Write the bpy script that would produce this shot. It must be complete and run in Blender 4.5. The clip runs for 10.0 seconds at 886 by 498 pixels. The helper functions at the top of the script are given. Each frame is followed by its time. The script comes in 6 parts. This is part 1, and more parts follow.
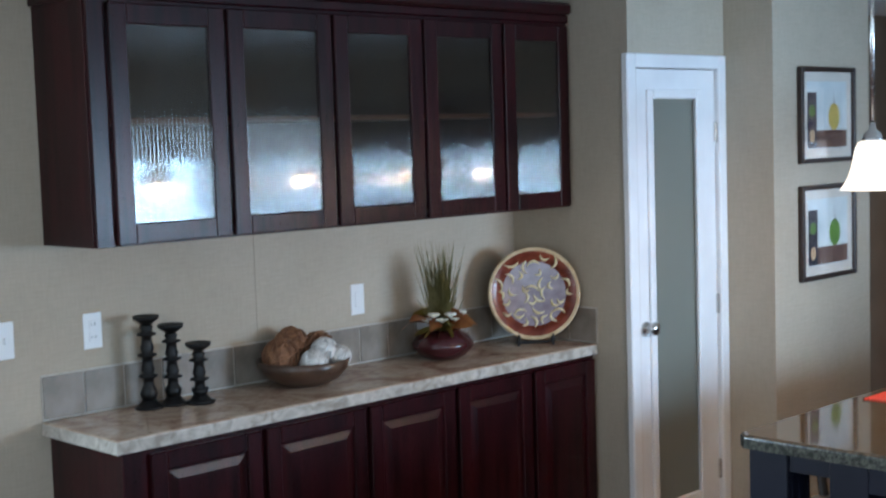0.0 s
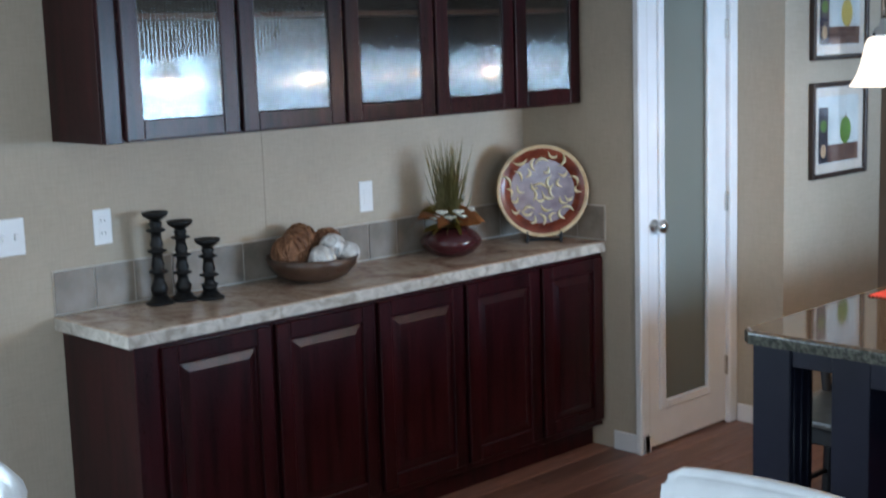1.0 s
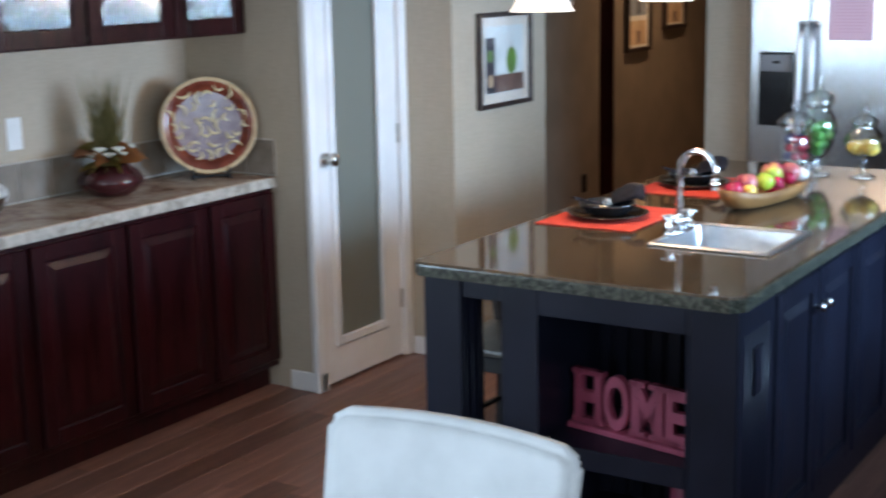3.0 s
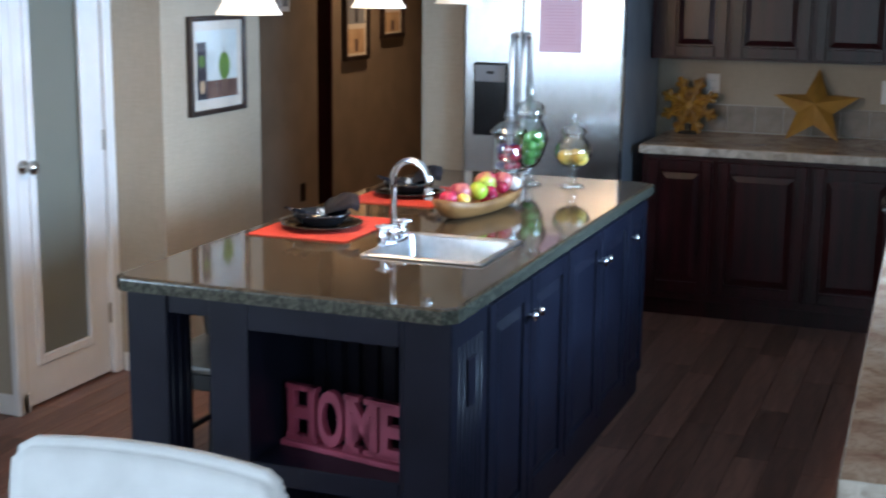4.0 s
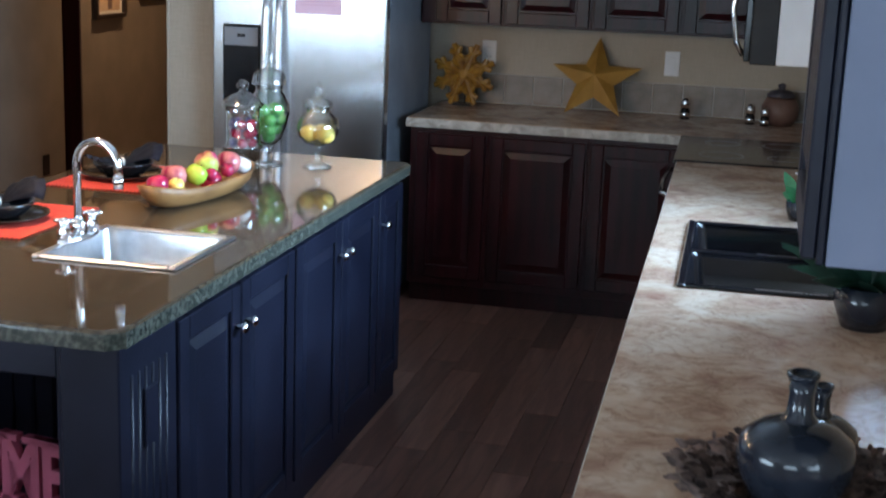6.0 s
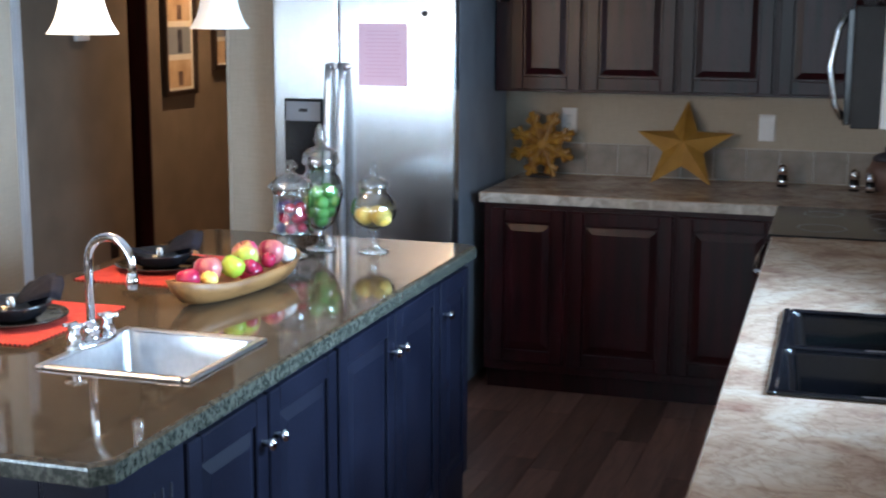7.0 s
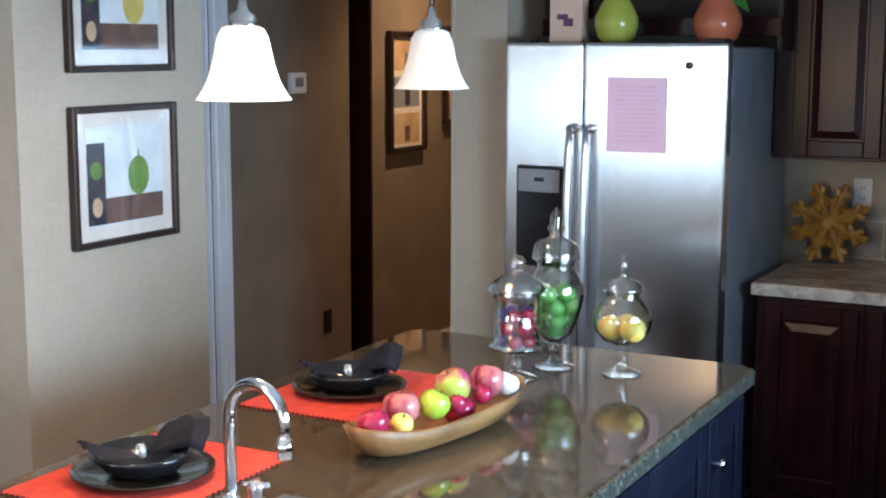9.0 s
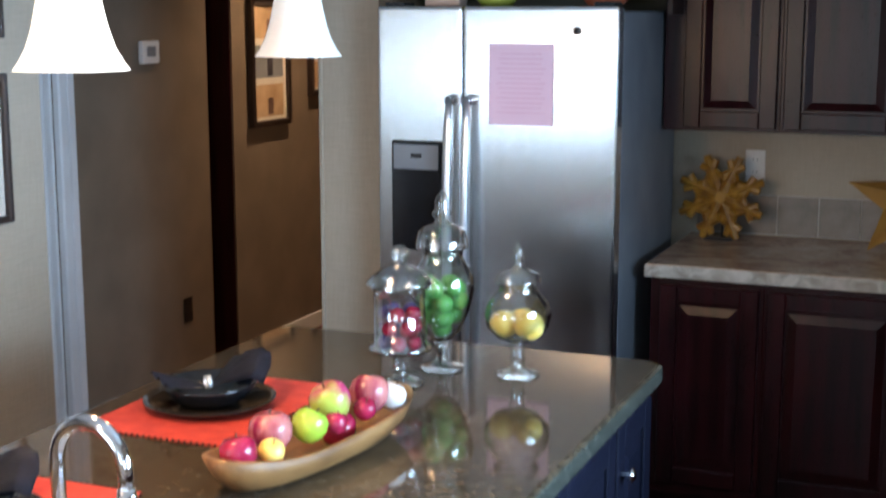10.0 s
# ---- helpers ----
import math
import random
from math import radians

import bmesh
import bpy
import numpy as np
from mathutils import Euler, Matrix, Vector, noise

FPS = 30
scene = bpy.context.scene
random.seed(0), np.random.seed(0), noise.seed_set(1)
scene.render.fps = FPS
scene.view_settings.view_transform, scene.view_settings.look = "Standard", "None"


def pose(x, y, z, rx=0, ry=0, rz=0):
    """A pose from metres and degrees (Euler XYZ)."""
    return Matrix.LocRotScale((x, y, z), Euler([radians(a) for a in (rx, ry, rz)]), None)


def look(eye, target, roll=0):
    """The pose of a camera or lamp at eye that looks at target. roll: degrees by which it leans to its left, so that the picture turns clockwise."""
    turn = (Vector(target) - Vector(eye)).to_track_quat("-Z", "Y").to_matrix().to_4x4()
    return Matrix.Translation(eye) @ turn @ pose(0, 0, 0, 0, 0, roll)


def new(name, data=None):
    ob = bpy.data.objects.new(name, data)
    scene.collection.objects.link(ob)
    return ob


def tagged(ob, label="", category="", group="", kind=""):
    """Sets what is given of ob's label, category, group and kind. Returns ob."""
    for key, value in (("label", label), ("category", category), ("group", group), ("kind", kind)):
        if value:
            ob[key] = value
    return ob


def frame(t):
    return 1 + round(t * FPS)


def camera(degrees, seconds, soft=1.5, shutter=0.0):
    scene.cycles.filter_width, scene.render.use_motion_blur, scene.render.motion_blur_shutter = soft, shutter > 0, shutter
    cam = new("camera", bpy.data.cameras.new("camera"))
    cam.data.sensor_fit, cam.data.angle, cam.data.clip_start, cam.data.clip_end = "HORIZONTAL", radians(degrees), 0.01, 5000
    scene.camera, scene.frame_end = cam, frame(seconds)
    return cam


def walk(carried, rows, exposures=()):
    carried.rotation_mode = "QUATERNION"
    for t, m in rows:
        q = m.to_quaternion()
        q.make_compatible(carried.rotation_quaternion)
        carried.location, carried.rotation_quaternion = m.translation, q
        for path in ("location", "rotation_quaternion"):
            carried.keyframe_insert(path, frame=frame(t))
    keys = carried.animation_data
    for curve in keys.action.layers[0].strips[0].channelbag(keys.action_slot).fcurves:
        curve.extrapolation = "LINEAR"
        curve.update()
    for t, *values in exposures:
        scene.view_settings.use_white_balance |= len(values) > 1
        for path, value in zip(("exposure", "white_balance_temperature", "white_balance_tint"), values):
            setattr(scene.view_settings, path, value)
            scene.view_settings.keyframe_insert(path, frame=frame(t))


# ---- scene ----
cam = camera(36.1, 10.0, soft=2.0, shutter=0.5)
PATH = [
    (0, (1.263, -3.52, 1.848), (-0.156, -2.12, 1.684), -1.8),
    (0.5, (1.288, -3.507, 1.832), (-0.162, -2.149, 1.606), -2.0),
    (1, (1.286, -3.519, 1.84), (-0.136, -2.148, 1.53), -1.8),
    (1.5, (1.279, -3.5, 1.829), (-0.098, -2.096, 1.464), -1.9),
    (2, (1.299, -3.482, 1.825), (-0.009, -2.021, 1.431), -1.6),
    (2.2, (1.29, -3.47, 1.812), (0.019, -1.977, 1.416), -1.6),
    (3.3, (1.215, -3.315, 1.778), (0.264, -1.604, 1.367), -0.9),
    (3.5, (1.218, -3.301, 1.763), (0.346, -1.548, 1.355), -0.6),
    (4, (1.206, -3.22, 1.778), (0.505, -1.39, 1.378), 0.6),
    (4.5, (1.352, -3.102, 1.779), (0.716, -1.245, 1.392), 0.9),
    (5, (1.33, -2.865, 1.743), (0.767, -0.995, 1.312), 1.2),
    (5.5, (1.302, -2.714, 1.755), (0.833, -0.826, 1.292), 2.1),
    (5.7, (1.289, -2.63, 1.748), (0.852, -0.734, 1.283), 2.1),
    (6.8, (1.271, -2.166, 1.752), (0.736, -0.273, 1.39), 1.1),
    (7, (1.297, -2.049, 1.743), (0.701, -0.174, 1.384), 0.2),
    (7.5, (1.237, -1.819, 1.741), (0.592, 0.036, 1.364), -0.1),
    (8, (1.116, -1.576, 1.773), (0.441, 0.278, 1.449), 0.2),
    (8.5, (0.969, -1.324, 1.757), (0.196, 0.495, 1.448), 0.2),
    (9, (0.921, -1.113, 1.767), (-0.004, 0.635, 1.467), 0.1),
    (9.5, (0.858, -0.897, 1.74), (0.036, 0.88, 1.332), -0.5),
    (10, (0.716, -0.753, 1.748), (-0.028, 1.072, 1.405), 0.0),
]
walk(cam, [(t, look(eye, target, roll)) for t, eye, target, roll in PATH], exposures=[(0, 0.43, 6300, 10), (4, 0.62, 6350, 11), (5.7, 0.72, 6350, 11), (6.8, 0.92, 6400, 12), (7.5, 0.80, 6420, 12), (9, 0.80, 6550, 12), (9.5, 0.68, 6400, 12), (10, 0.80, 6500, 12)])

# ---------------- world and light ----------------
world = bpy.data.worlds.new("sky")
scene.world = world
world.use_nodes = True
wn = world.node_tree.nodes
sky = wn.new("ShaderNodeTexSky")
sky.sky_type, sky.sun_disc = "NISHITA", False
sky.sun_elevation, sky.sun_rotation = radians(48), radians(60)
world.node_tree.links.new(sky.outputs[0], wn["Background"].inputs[0])
wn["Background"].inputs[1].default_value = 0.12

sun = new("sun", bpy.data.lights.new("sun", "SUN"))
sun.data.energy, sun.data.angle, sun.data.color = 3.0, radians(0.5), (1, 0.95, 0.87)
sun.matrix_world = look((6, 3, 9), (0, 0, 0))


def sky_panel(name, eye, target, width, height, watts, color=(0.62, 0.81, 1.0), spread=180):
    """Daylight that comes in at a window opening."""
    ob = new(name, bpy.data.lights.new(name, "AREA"))
    ob.data.shape, ob.data.size, ob.data.size_y = "RECTANGLE", width, height
    ob.data.energy, ob.data.color, ob.data.spread = watts, color, radians(spread)
    ob.matrix_world = look(eye, target)
    return ob


WX = -2.93      # wall behind the hutch
RX = 1.66       # kitchen wall with the sink
DX = 3.3        # dining room wall
BY = 4.45       # wall behind the range end
NY = -6.6       # wall behind the camera
CZ = 2.5
sky_panel("daylight_sink", (RX + 0.08, 1.36, 1.47), (0, 1.32, 1.4), 1.36, 0.62, 52, (0.45, 0.70, 1.0), 120)
sky_panel("daylight_patio", (WX - 0.10, -3.7, 1.19), (0, -3.7, 1.19), 2.9, 0.98, 100)
sky_panel("daylight_dining", (DX + 0.10, -3.6, 1.58), (0, -3.6, 1.42), 2.9, 0.86, 46, spread=165)
sky_panel("daylight_rear", (0.3, NY - 0.10, 1.5), (0.3, 0, 1.3), 2.4, 1.3, 46)


# ---------------- materials ----------------
def nodes_of(name):
    m = bpy.data.materials.new(name)
    m.use_nodes = True
    return m, m.node_tree.nodes, m.node_tree.links, m.node_tree.nodes["Principled BSDF"]


def surface(name, dark, light, rough=0.5, metal=0.0, scale=8.0, stretch=(1, 1, 1), bump=0.05, fine=120.0,
            spread=0.15, coat=0.0, vary=0.0, detail=6.0, distort=0.0, low=0.35, high=0.65, spec=0.5, island=False):
    """A two-scale noise material: broad clouds between two colours, fine grain in the relief and the roughness."""
    m, n, l, b = nodes_of(name)
    co = n.new("ShaderNodeTexCoord")
    mp = n.new("ShaderNodeMapping")
    mp.inputs["Scale"].default_value = stretch
    l.new(co.outputs["Object"], mp.inputs[0])
    a = n.new("ShaderNodeTexNoise")
    a.inputs["Scale"].default_value, a.inputs["Detail"].default_value, a.inputs["Distortion"].default_value = scale, detail, distort
    f = n.new("ShaderNodeTexNoise")
    f.inputs["Scale"].default_value, f.inputs["Detail"].default_value = fine, 3
    l.new(mp.outputs[0], a.inputs["Vector"])
    l.new(mp.outputs[0], f.inputs["Vector"])
    r = n.new("ShaderNodeValToRGB")
    r.color_ramp.elements[0].color, r.color_ramp.elements[1].color = (*dark, 1), (*light, 1)
    r.color_ramp.elements[0].position, r.color_ramp.elements[1].position = low, high
    l.new(a.outputs[0], r.inputs[0])
    out = r.outputs[0]
    if vary:
        oi = n.new("ShaderNodeObjectInfo")
        hs = n.new("ShaderNodeHueSaturation")
        mr = n.new("ShaderNodeMapRange")
        mr.inputs[3].default_value, mr.inputs[4].default_value = 1 - vary, 1 + vary
        l.new(n.new("ShaderNodeNewGeometry").outputs["Random Per Island"] if island else oi.outputs["Random"], mr.inputs[0])
        l.new(mr.outputs[0], hs.inputs["Value"])
        l.new(out, hs.inputs["Color"])
        out = hs.outputs[0]
    l.new(out, b.inputs["Base Color"])
    rr = n.new("ShaderNodeMapRange")
    rr.inputs[3].default_value, rr.inputs[4].default_value = max(0.02, rough - spread / 2), min(1, rough + spread / 2)
    l.new(f.outputs[0], rr.inputs[0])
    l.new(rr.outputs[0], b.inputs["Roughness"])
    b.inputs["Metallic"].default_value = metal
    b.inputs["Coat Weight"].default_value = coat
    b.inputs["Specular IOR Level"].default_value = spec
    b.inputs["Coat Roughness"].default_value = 0.12
    if bump:
        bp = n.new("ShaderNodeBump")
        bp.inputs["Strength"].default_value, bp.inputs["Distance"].default_value = bump, 0.004
        l.new(f.outputs[0], bp.inputs["Height"])
        l.new(bp.outputs[0], b.inputs["Normal"])
    return m


def glass(name, color=(1, 1, 1), rough=0.0, ior=1.45):
    m, n, l, b = nodes_of(name)
    b.inputs["Base Color"].default_value = (*color, 1)
    b.inputs["Transmission Weight"].default_value = 1
    b.inputs["Roughness"].default_value, b.inputs["IOR"].default_value = rough, ior
    return m


CHERRY = surface("cherry_wood", (0.010, 0.0012, 0.0019), (0.031, 0.0036, 0.0052), 0.30, scale=3, stretch=(9, 9, 0.8), bump=0.03, fine=60, spec=0.29)
CHERRY_IN = surface("cherry_inside", (0.028, 0.012, 0.010), (0.045, 0.02, 0.016), 0.5, scale=3, stretch=(9, 9, 0.8), bump=0.03, fine=60)
# Far lighter than the cabinet inside: light on the shelf edge is painted in.
LITSHELF = surface("cherry_lit_edge", (0.22, 0.08, 0.055), (0.30, 0.12, 0.08), 0.4, scale=3, stretch=(9, 0.8, 9), bump=0.03, fine=60)
BLACKWOOD = surface("charcoal_paint", (0.0055, 0.0064, 0.0135), (0.0095, 0.0108, 0.021), 0.36, scale=5, bump=0.03, fine=90, spec=0.25)


def woven_paper(name, dark, light):
    """Linen-look wallpaper: crossing threads, soft blotches and a little relief."""
    m, n, l, b = nodes_of(name)
    co = n.new("ShaderNodeTexCoord")

    def noise(scale, stretch, detail):
        mp, t = n.new("ShaderNodeMapping"), n.new("ShaderNodeTexNoise")
        mp.inputs["Scale"].default_value = stretch
        t.inputs["Scale"].default_value, t.inputs["Detail"].default_value = scale, detail
        l.new(co.outputs["Object"], mp.inputs[0])
        l.new(mp.outputs[0], t.inputs["Vector"])
        return t.outputs[0]

    def total(a_, b_, k):
        x = n.new("ShaderNodeMath")
        x.operation = "MULTIPLY_ADD"
        x.inputs[1].default_value = k
        l.new(a_, x.inputs[0])
        l.new(b_, x.inputs[2])
        return x.outputs[0]
    weft, warp, cloud = noise(45, (0.35, 0.35, 3.2), 4), noise(45, (3.2, 3.2, 0.35), 4), noise(3.5, (1, 1, 0.8), 5)
    threads = total(weft, warp, 1.0)
    mix = total(cloud, threads, 1.1)
    r = n.new("ShaderNodeValToRGB")
    r.color_ramp.elements[0].color, r.color_ramp.elements[1].color = (*dark, 1), (*light, 1)
    r.color_ramp.elements[0].position, r.color_ramp.elements[1].position = 0.16, 0.86
    k = n.new("ShaderNodeMath")
    k.operation, k.inputs[1].default_value = "DIVIDE", 3.1
    l.new(mix, k.inputs[0])
    l.new(k.outputs[0], r.inputs[0])
    l.new(r.outputs[0], b.inputs["Base Color"])
    b.inputs["Roughness"].default_value = 0.72
    bp = n.new("ShaderNodeBump")
    bp.inputs["Strength"].default_value, bp.inputs["Distance"].default_value = 0.18, 0.004
    l.new(threads, bp.inputs["Height"])
    l.new(bp.outputs[0], b.inputs["Normal"])
    return m


WALLPAPER = woven_paper("tan_wallpaper", (0.355, 0.295, 0.22), (0.535, 0.46, 0.36))
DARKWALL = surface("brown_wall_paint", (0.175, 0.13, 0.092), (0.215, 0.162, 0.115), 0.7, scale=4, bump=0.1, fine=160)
CEILING = surface("ceiling_white", (0.74, 0.73, 0.70), (0.8, 0.79, 0.76), 0.9, scale=30, bump=0.3, fine=90)
WHITE = surface("white_paint", (0.74, 0.74, 0.74), (0.82, 0.82, 0.82), 0.42, scale=4, bump=0.02, fine=80)
PLASTIC = surface("white_plastic", (0.78, 0.78, 0.77), (0.82, 0.82, 0.81), 0.35, scale=4, bump=0.0)


def stone_laminate(name, rough=0.24):
    """Printed stone: tan and rose-brown clouds, fine mottle and thin dark wandering veins."""
    m, n, l, b = nodes_of(name)
    co = n.new("ShaderNodeTexCoord")

    def noise(scale, detail, distort, rough_=0.55):
        t = n.new("ShaderNodeTexNoise")
        t.inputs["Scale"].default_value, t.inputs["Detail"].default_value = scale, detail
        t.inputs["Distortion"].default_value, t.inputs["Roughness"].default_value = distort, rough_
        l.new(co.outputs["Object"], t.inputs["Vector"])
        return t.outputs[0]

    def ramp(src, *stops):
        r = n.new("ShaderNodeValToRGB")
        while len(r.color_ramp.elements) < len(stops):
            r.color_ramp.elements.new(0.5)
        for e, (p, c) in zip(r.color_ramp.elements, stops):
            e.position, e.color = p, (*c, 1)
        l.new(src, r.inputs[0])
        return r.outputs[0]

    def blend(kind_, fac, a_, b_):
        x = n.new("ShaderNodeMix")
        x.data_type, x.blend_type = "RGBA", kind_
        x.inputs["Factor"].default_value = fac
        l.new(a_, x.inputs["A"])
        l.new(b_, x.inputs["B"])
        return x.outputs["Result"]
    cloud = ramp(noise(5.5, 6, 0.9), (0.32, (0.31, 0.18, 0.128)), (0.48, (0.46, 0.33, 0.24)), (0.68, (0.58, 0.47, 0.37)))
    mottle = ramp(noise(26, 8, 0.6, 0.65), (0.30, (0.55, 0.47, 0.43)), (0.52, (1, 1, 1)), (0.75, (1.0, 0.97, 0.93)))
    vein = ramp(noise(7.5, 7, 1.6, 0.6), (0.462, (1, 1, 1)), (0.496, (0.50, 0.40, 0.36)), (0.504, (0.50, 0.40, 0.36)), (0.535, (1, 1, 1)))
    l.new(blend("MULTIPLY", 0.42, blend("MULTIPLY", 0.6, cloud, mottle), vein), b.inputs["Base Color"])
    b.inputs["Roughness"].default_value = rough
    return m


LAMINATE = stone_laminate("stone_laminate")
LAMEDGE = surface("stone_laminate_edge", (0.30, 0.26, 0.21), (0.56, 0.52, 0.46), 0.3, scale=16, bump=0.02, fine=70, detail=12, distort=1.2)
GRANITE = surface("brown_granite", (0.040, 0.029, 0.018), (0.108, 0.079, 0.050), 0.06, scale=60, bump=0.0, fine=300, detail=9, spread=0.0, low=0.34, high=0.66)
STEEL = surface("brushed_steel", (0.58, 0.59, 0.60), (0.68, 0.69, 0.70), 0.13, metal=1, scale=4, stretch=(60, 60, 0.3), bump=0.10, fine=8, spread=0.06)
SINKSTEEL = surface("sink_steel", (0.60, 0.61, 0.63), (0.68, 0.69, 0.71), 0.30, metal=1, scale=40, bump=0.02, fine=150, spread=0.08)
STEELSIDE = surface("grey_appliance_paint", (0.20, 0.21, 0.23), (0.25, 0.26, 0.28), 0.45, scale=5, bump=0.05, fine=150)
CHROME = surface("chrome", (0.8, 0.8, 0.82), (0.85, 0.85, 0.87), 0.06, metal=1, bump=0, spread=0.04)
NICKEL = surface("brushed_nickel", (0.55, 0.53, 0.5), (0.62, 0.6, 0.57), 0.25, metal=1, bump=0)
BLACKGLOSS = surface("black_gloss", (0.008, 0.008, 0.009), (0.012, 0.012, 0.014), 0.12, bump=0, spread=0.06)
BLACKMATTE = surface("black_matte", (0.012, 0.012, 0.013), (0.02, 0.02, 0.022), 0.6, bump=0.1)
IRON = surface("black_iron", (0.003, 0.003, 0.003), (0.007, 0.006, 0.006), 0.42, scale=25, bump=0.2, fine=90, spec=0.28)
CLOTH = surface("navy_napkin", (0.009, 0.011, 0.022), (0.016, 0.020, 0.038), 0.85, scale=40, bump=0.4, fine=400)
REDMAT = surface("red_placemat", (0.50, 0.035, 0.022), (0.62, 0.06, 0.035), 0.8, scale=30, bump=0.5, fine=500)
LINEN = surface("white_upholstery", (0.54, 0.55, 0.55), (0.64, 0.65, 0.65), 0.7, scale=7, bump=0.2, fine=300)
TILE = surface("taupe_tile", (0.20, 0.165, 0.13), (0.30, 0.25, 0.205), 0.4, scale=14, bump=0.05, fine=80, vary=0.12)
GROUT = surface("pale_grout", (0.50, 0.46, 0.40), (0.58, 0.54, 0.48), 0.8, scale=60, bump=0.2)
PLANK = surface("dark_plank", (0.085, 0.038, 0.030), (0.255, 0.126, 0.090), 0.36, scale=3.2, stretch=(9, 0.9, 1), bump=0.12, fine=24, vary=0.38, detail=9, distort=0.8, low=0.2, high=0.85)
PLANK_REST = surface("dark_plank_rest", (0.085, 0.038, 0.030), (0.255, 0.126, 0.090), 0.36, scale=3.2, stretch=(9, 0.9, 1), bump=0.12, fine=24, vary=0.38, detail=9, distort=0.8, low=0.2, high=0.85, island=True)
FROST = glass("frosted_glass", (0.38, 0.39, 0.33), 0.42)
FROST.node_tree.nodes["Principled BSDF"].inputs["Transmission Weight"].default_value = 0.55


def thin_glass(name, tint, gain=1.0, rough=0.02):
    """Thin clear glass: see-through, with a mirror gloss that grows towards the edge."""
    m = bpy.data.materials.new(name)
    m.use_nodes = True
    n, l = m.node_tree.nodes, m.node_tree.links
    n.remove(n["Principled BSDF"])
    t, g, x, f = n.new("ShaderNodeBsdfTransparent"), n.new("ShaderNodeBsdfGlossy"), n.new("ShaderNodeMixShader"), n.new("ShaderNodeLayerWeight")
    t.inputs[0].default_value = (*tint, 1)
    g.inputs["Roughness"].default_value = rough
    p, k = n.new("ShaderNodeMath"), n.new("ShaderNodeMath")
    p.operation, p.inputs[1].default_value = "POWER", 4.0
    k.operation, k.use_clamp = "MULTIPLY_ADD", True
    k.inputs[1].default_value, k.inputs[2].default_value = 0.75 * gain, 0.04 * gain
    l.new(f.outputs["Facing"], p.inputs[0])
    l.new(p.outputs[0], k.inputs[0])
    l.new(k.outputs[0], x.inputs[0])
    l.new(t.outputs[0], x.inputs[1])
    l.new(g.outputs[0], x.inputs[2])
    l.new(x.outputs[0], n["Material Output"].inputs[0])
    return m


CLEAR = thin_glass("clear_glass", (0.95, 0.965, 0.965), 3.4)
REEDED = thin_glass("reeded_glass", (0.70, 0.72, 0.71), 2.5, 0.07)
PANE = thin_glass("window_glass", (0.98, 1, 1))


def lit(name, color, strength):
    m, n, l, b = nodes_of(name)
    b.inputs["Base Color"].default_value = (0.9, 0.87, 0.8, 1)
    b.inputs["Roughness"].default_value = 0.35
    b.inputs["Emission Color"].default_value = (*color, 1)
    b.inputs["Emission Strength"].default_value = strength
    return m


SHADE = lit("opal_glass_lit", (1, 0.82, 0.62), 0.95)
SHADE_DIM = lit("opal_glass_dim", (1, 0.86, 0.72), 0.08)


# ---------------- mesh helpers ----------------
def link(name, bm, material, smooth=False):
    me = bpy.data.meshes.new(name)
    bm.normal_update()
    for f in bm.faces:
        f.smooth = smooth
    bm.to_mesh(me)
    bm.free()
    me.materials.append(material)
    return new(name, me)


def part(name, bm, material, parent, label="", smooth=False):
    ob = link(name, bm, material, smooth)
    ob.parent = parent
    if label:
        tagged(ob, label)
    return ob


def thing(name, loc, label, category, group="", kind="", turn=0):
    ob = new(name)
    ob.empty_display_size = 0.1
    ob.matrix_world = pose(*loc, 0, 0, turn)
    return tagged(ob, label, category, group, kind)


def box(x0, x1, y0, y1, z0, z1, bevel=0.0, bm=None, seg=1):
    b = bmesh.new()
    bmesh.ops.create_cube(b, size=1)
    for v in b.verts:
        v.co = ((x0 + x1) / 2 + v.co.x * (x1 - x0), (y0 + y1) / 2 + v.co.y * (y1 - y0), (z0 + z1) / 2 + v.co.z * (z1 - z0))
    if bevel:
        bmesh.ops.bevel(b, geom=b.edges[:], offset=bevel, segments=seg, affect="EDGES", profile=0.6)
    return add(bm, b) if bm else b


def add(bm, b, m=None):
    """Pours the bmesh b, moved by m, into bm."""
    if m is not None:
        bmesh.ops.transform(b, matrix=m, verts=b.verts[:])
    me = bpy.data.meshes.new("t")
    b.to_mesh(me)
    b.free()
    bm.from_mesh(me)
    bpy.data.meshes.remove(me)
    return bm


def moved(b, m):
    bmesh.ops.transform(b, matrix=m, verts=b.verts[:])
    return b


def lathe(profile, n=32, cx=0, cy=0, z=0, sx=1, sy=1):
    """Turns (radius, height) pairs about an upright axis."""
    b = bmesh.new()
    rings = []
    for r, h in profile:
        if r < 1e-5:
            rings.append([b.verts.new((cx, cy, z + h))])
        else:
            rings.append([b.verts.new((cx + sx * r * math.cos(2 * math.pi * i / n), cy + sy * r * math.sin(2 * math.pi * i / n), z + h)) for i in range(n)])
    for a, c in zip(rings, rings[1:]):
        for i in range(n):
            j = (i + 1) % n
            q = [a[i % len(a)], a[j % len(a)], c[j % len(c)], c[i % len(c)]]
            q = list(dict.fromkeys(q))
            if len(q) > 2:
                b.faces.new(q)
    bmesh.ops.recalc_face_normals(b, faces=b.faces[:])
    return b


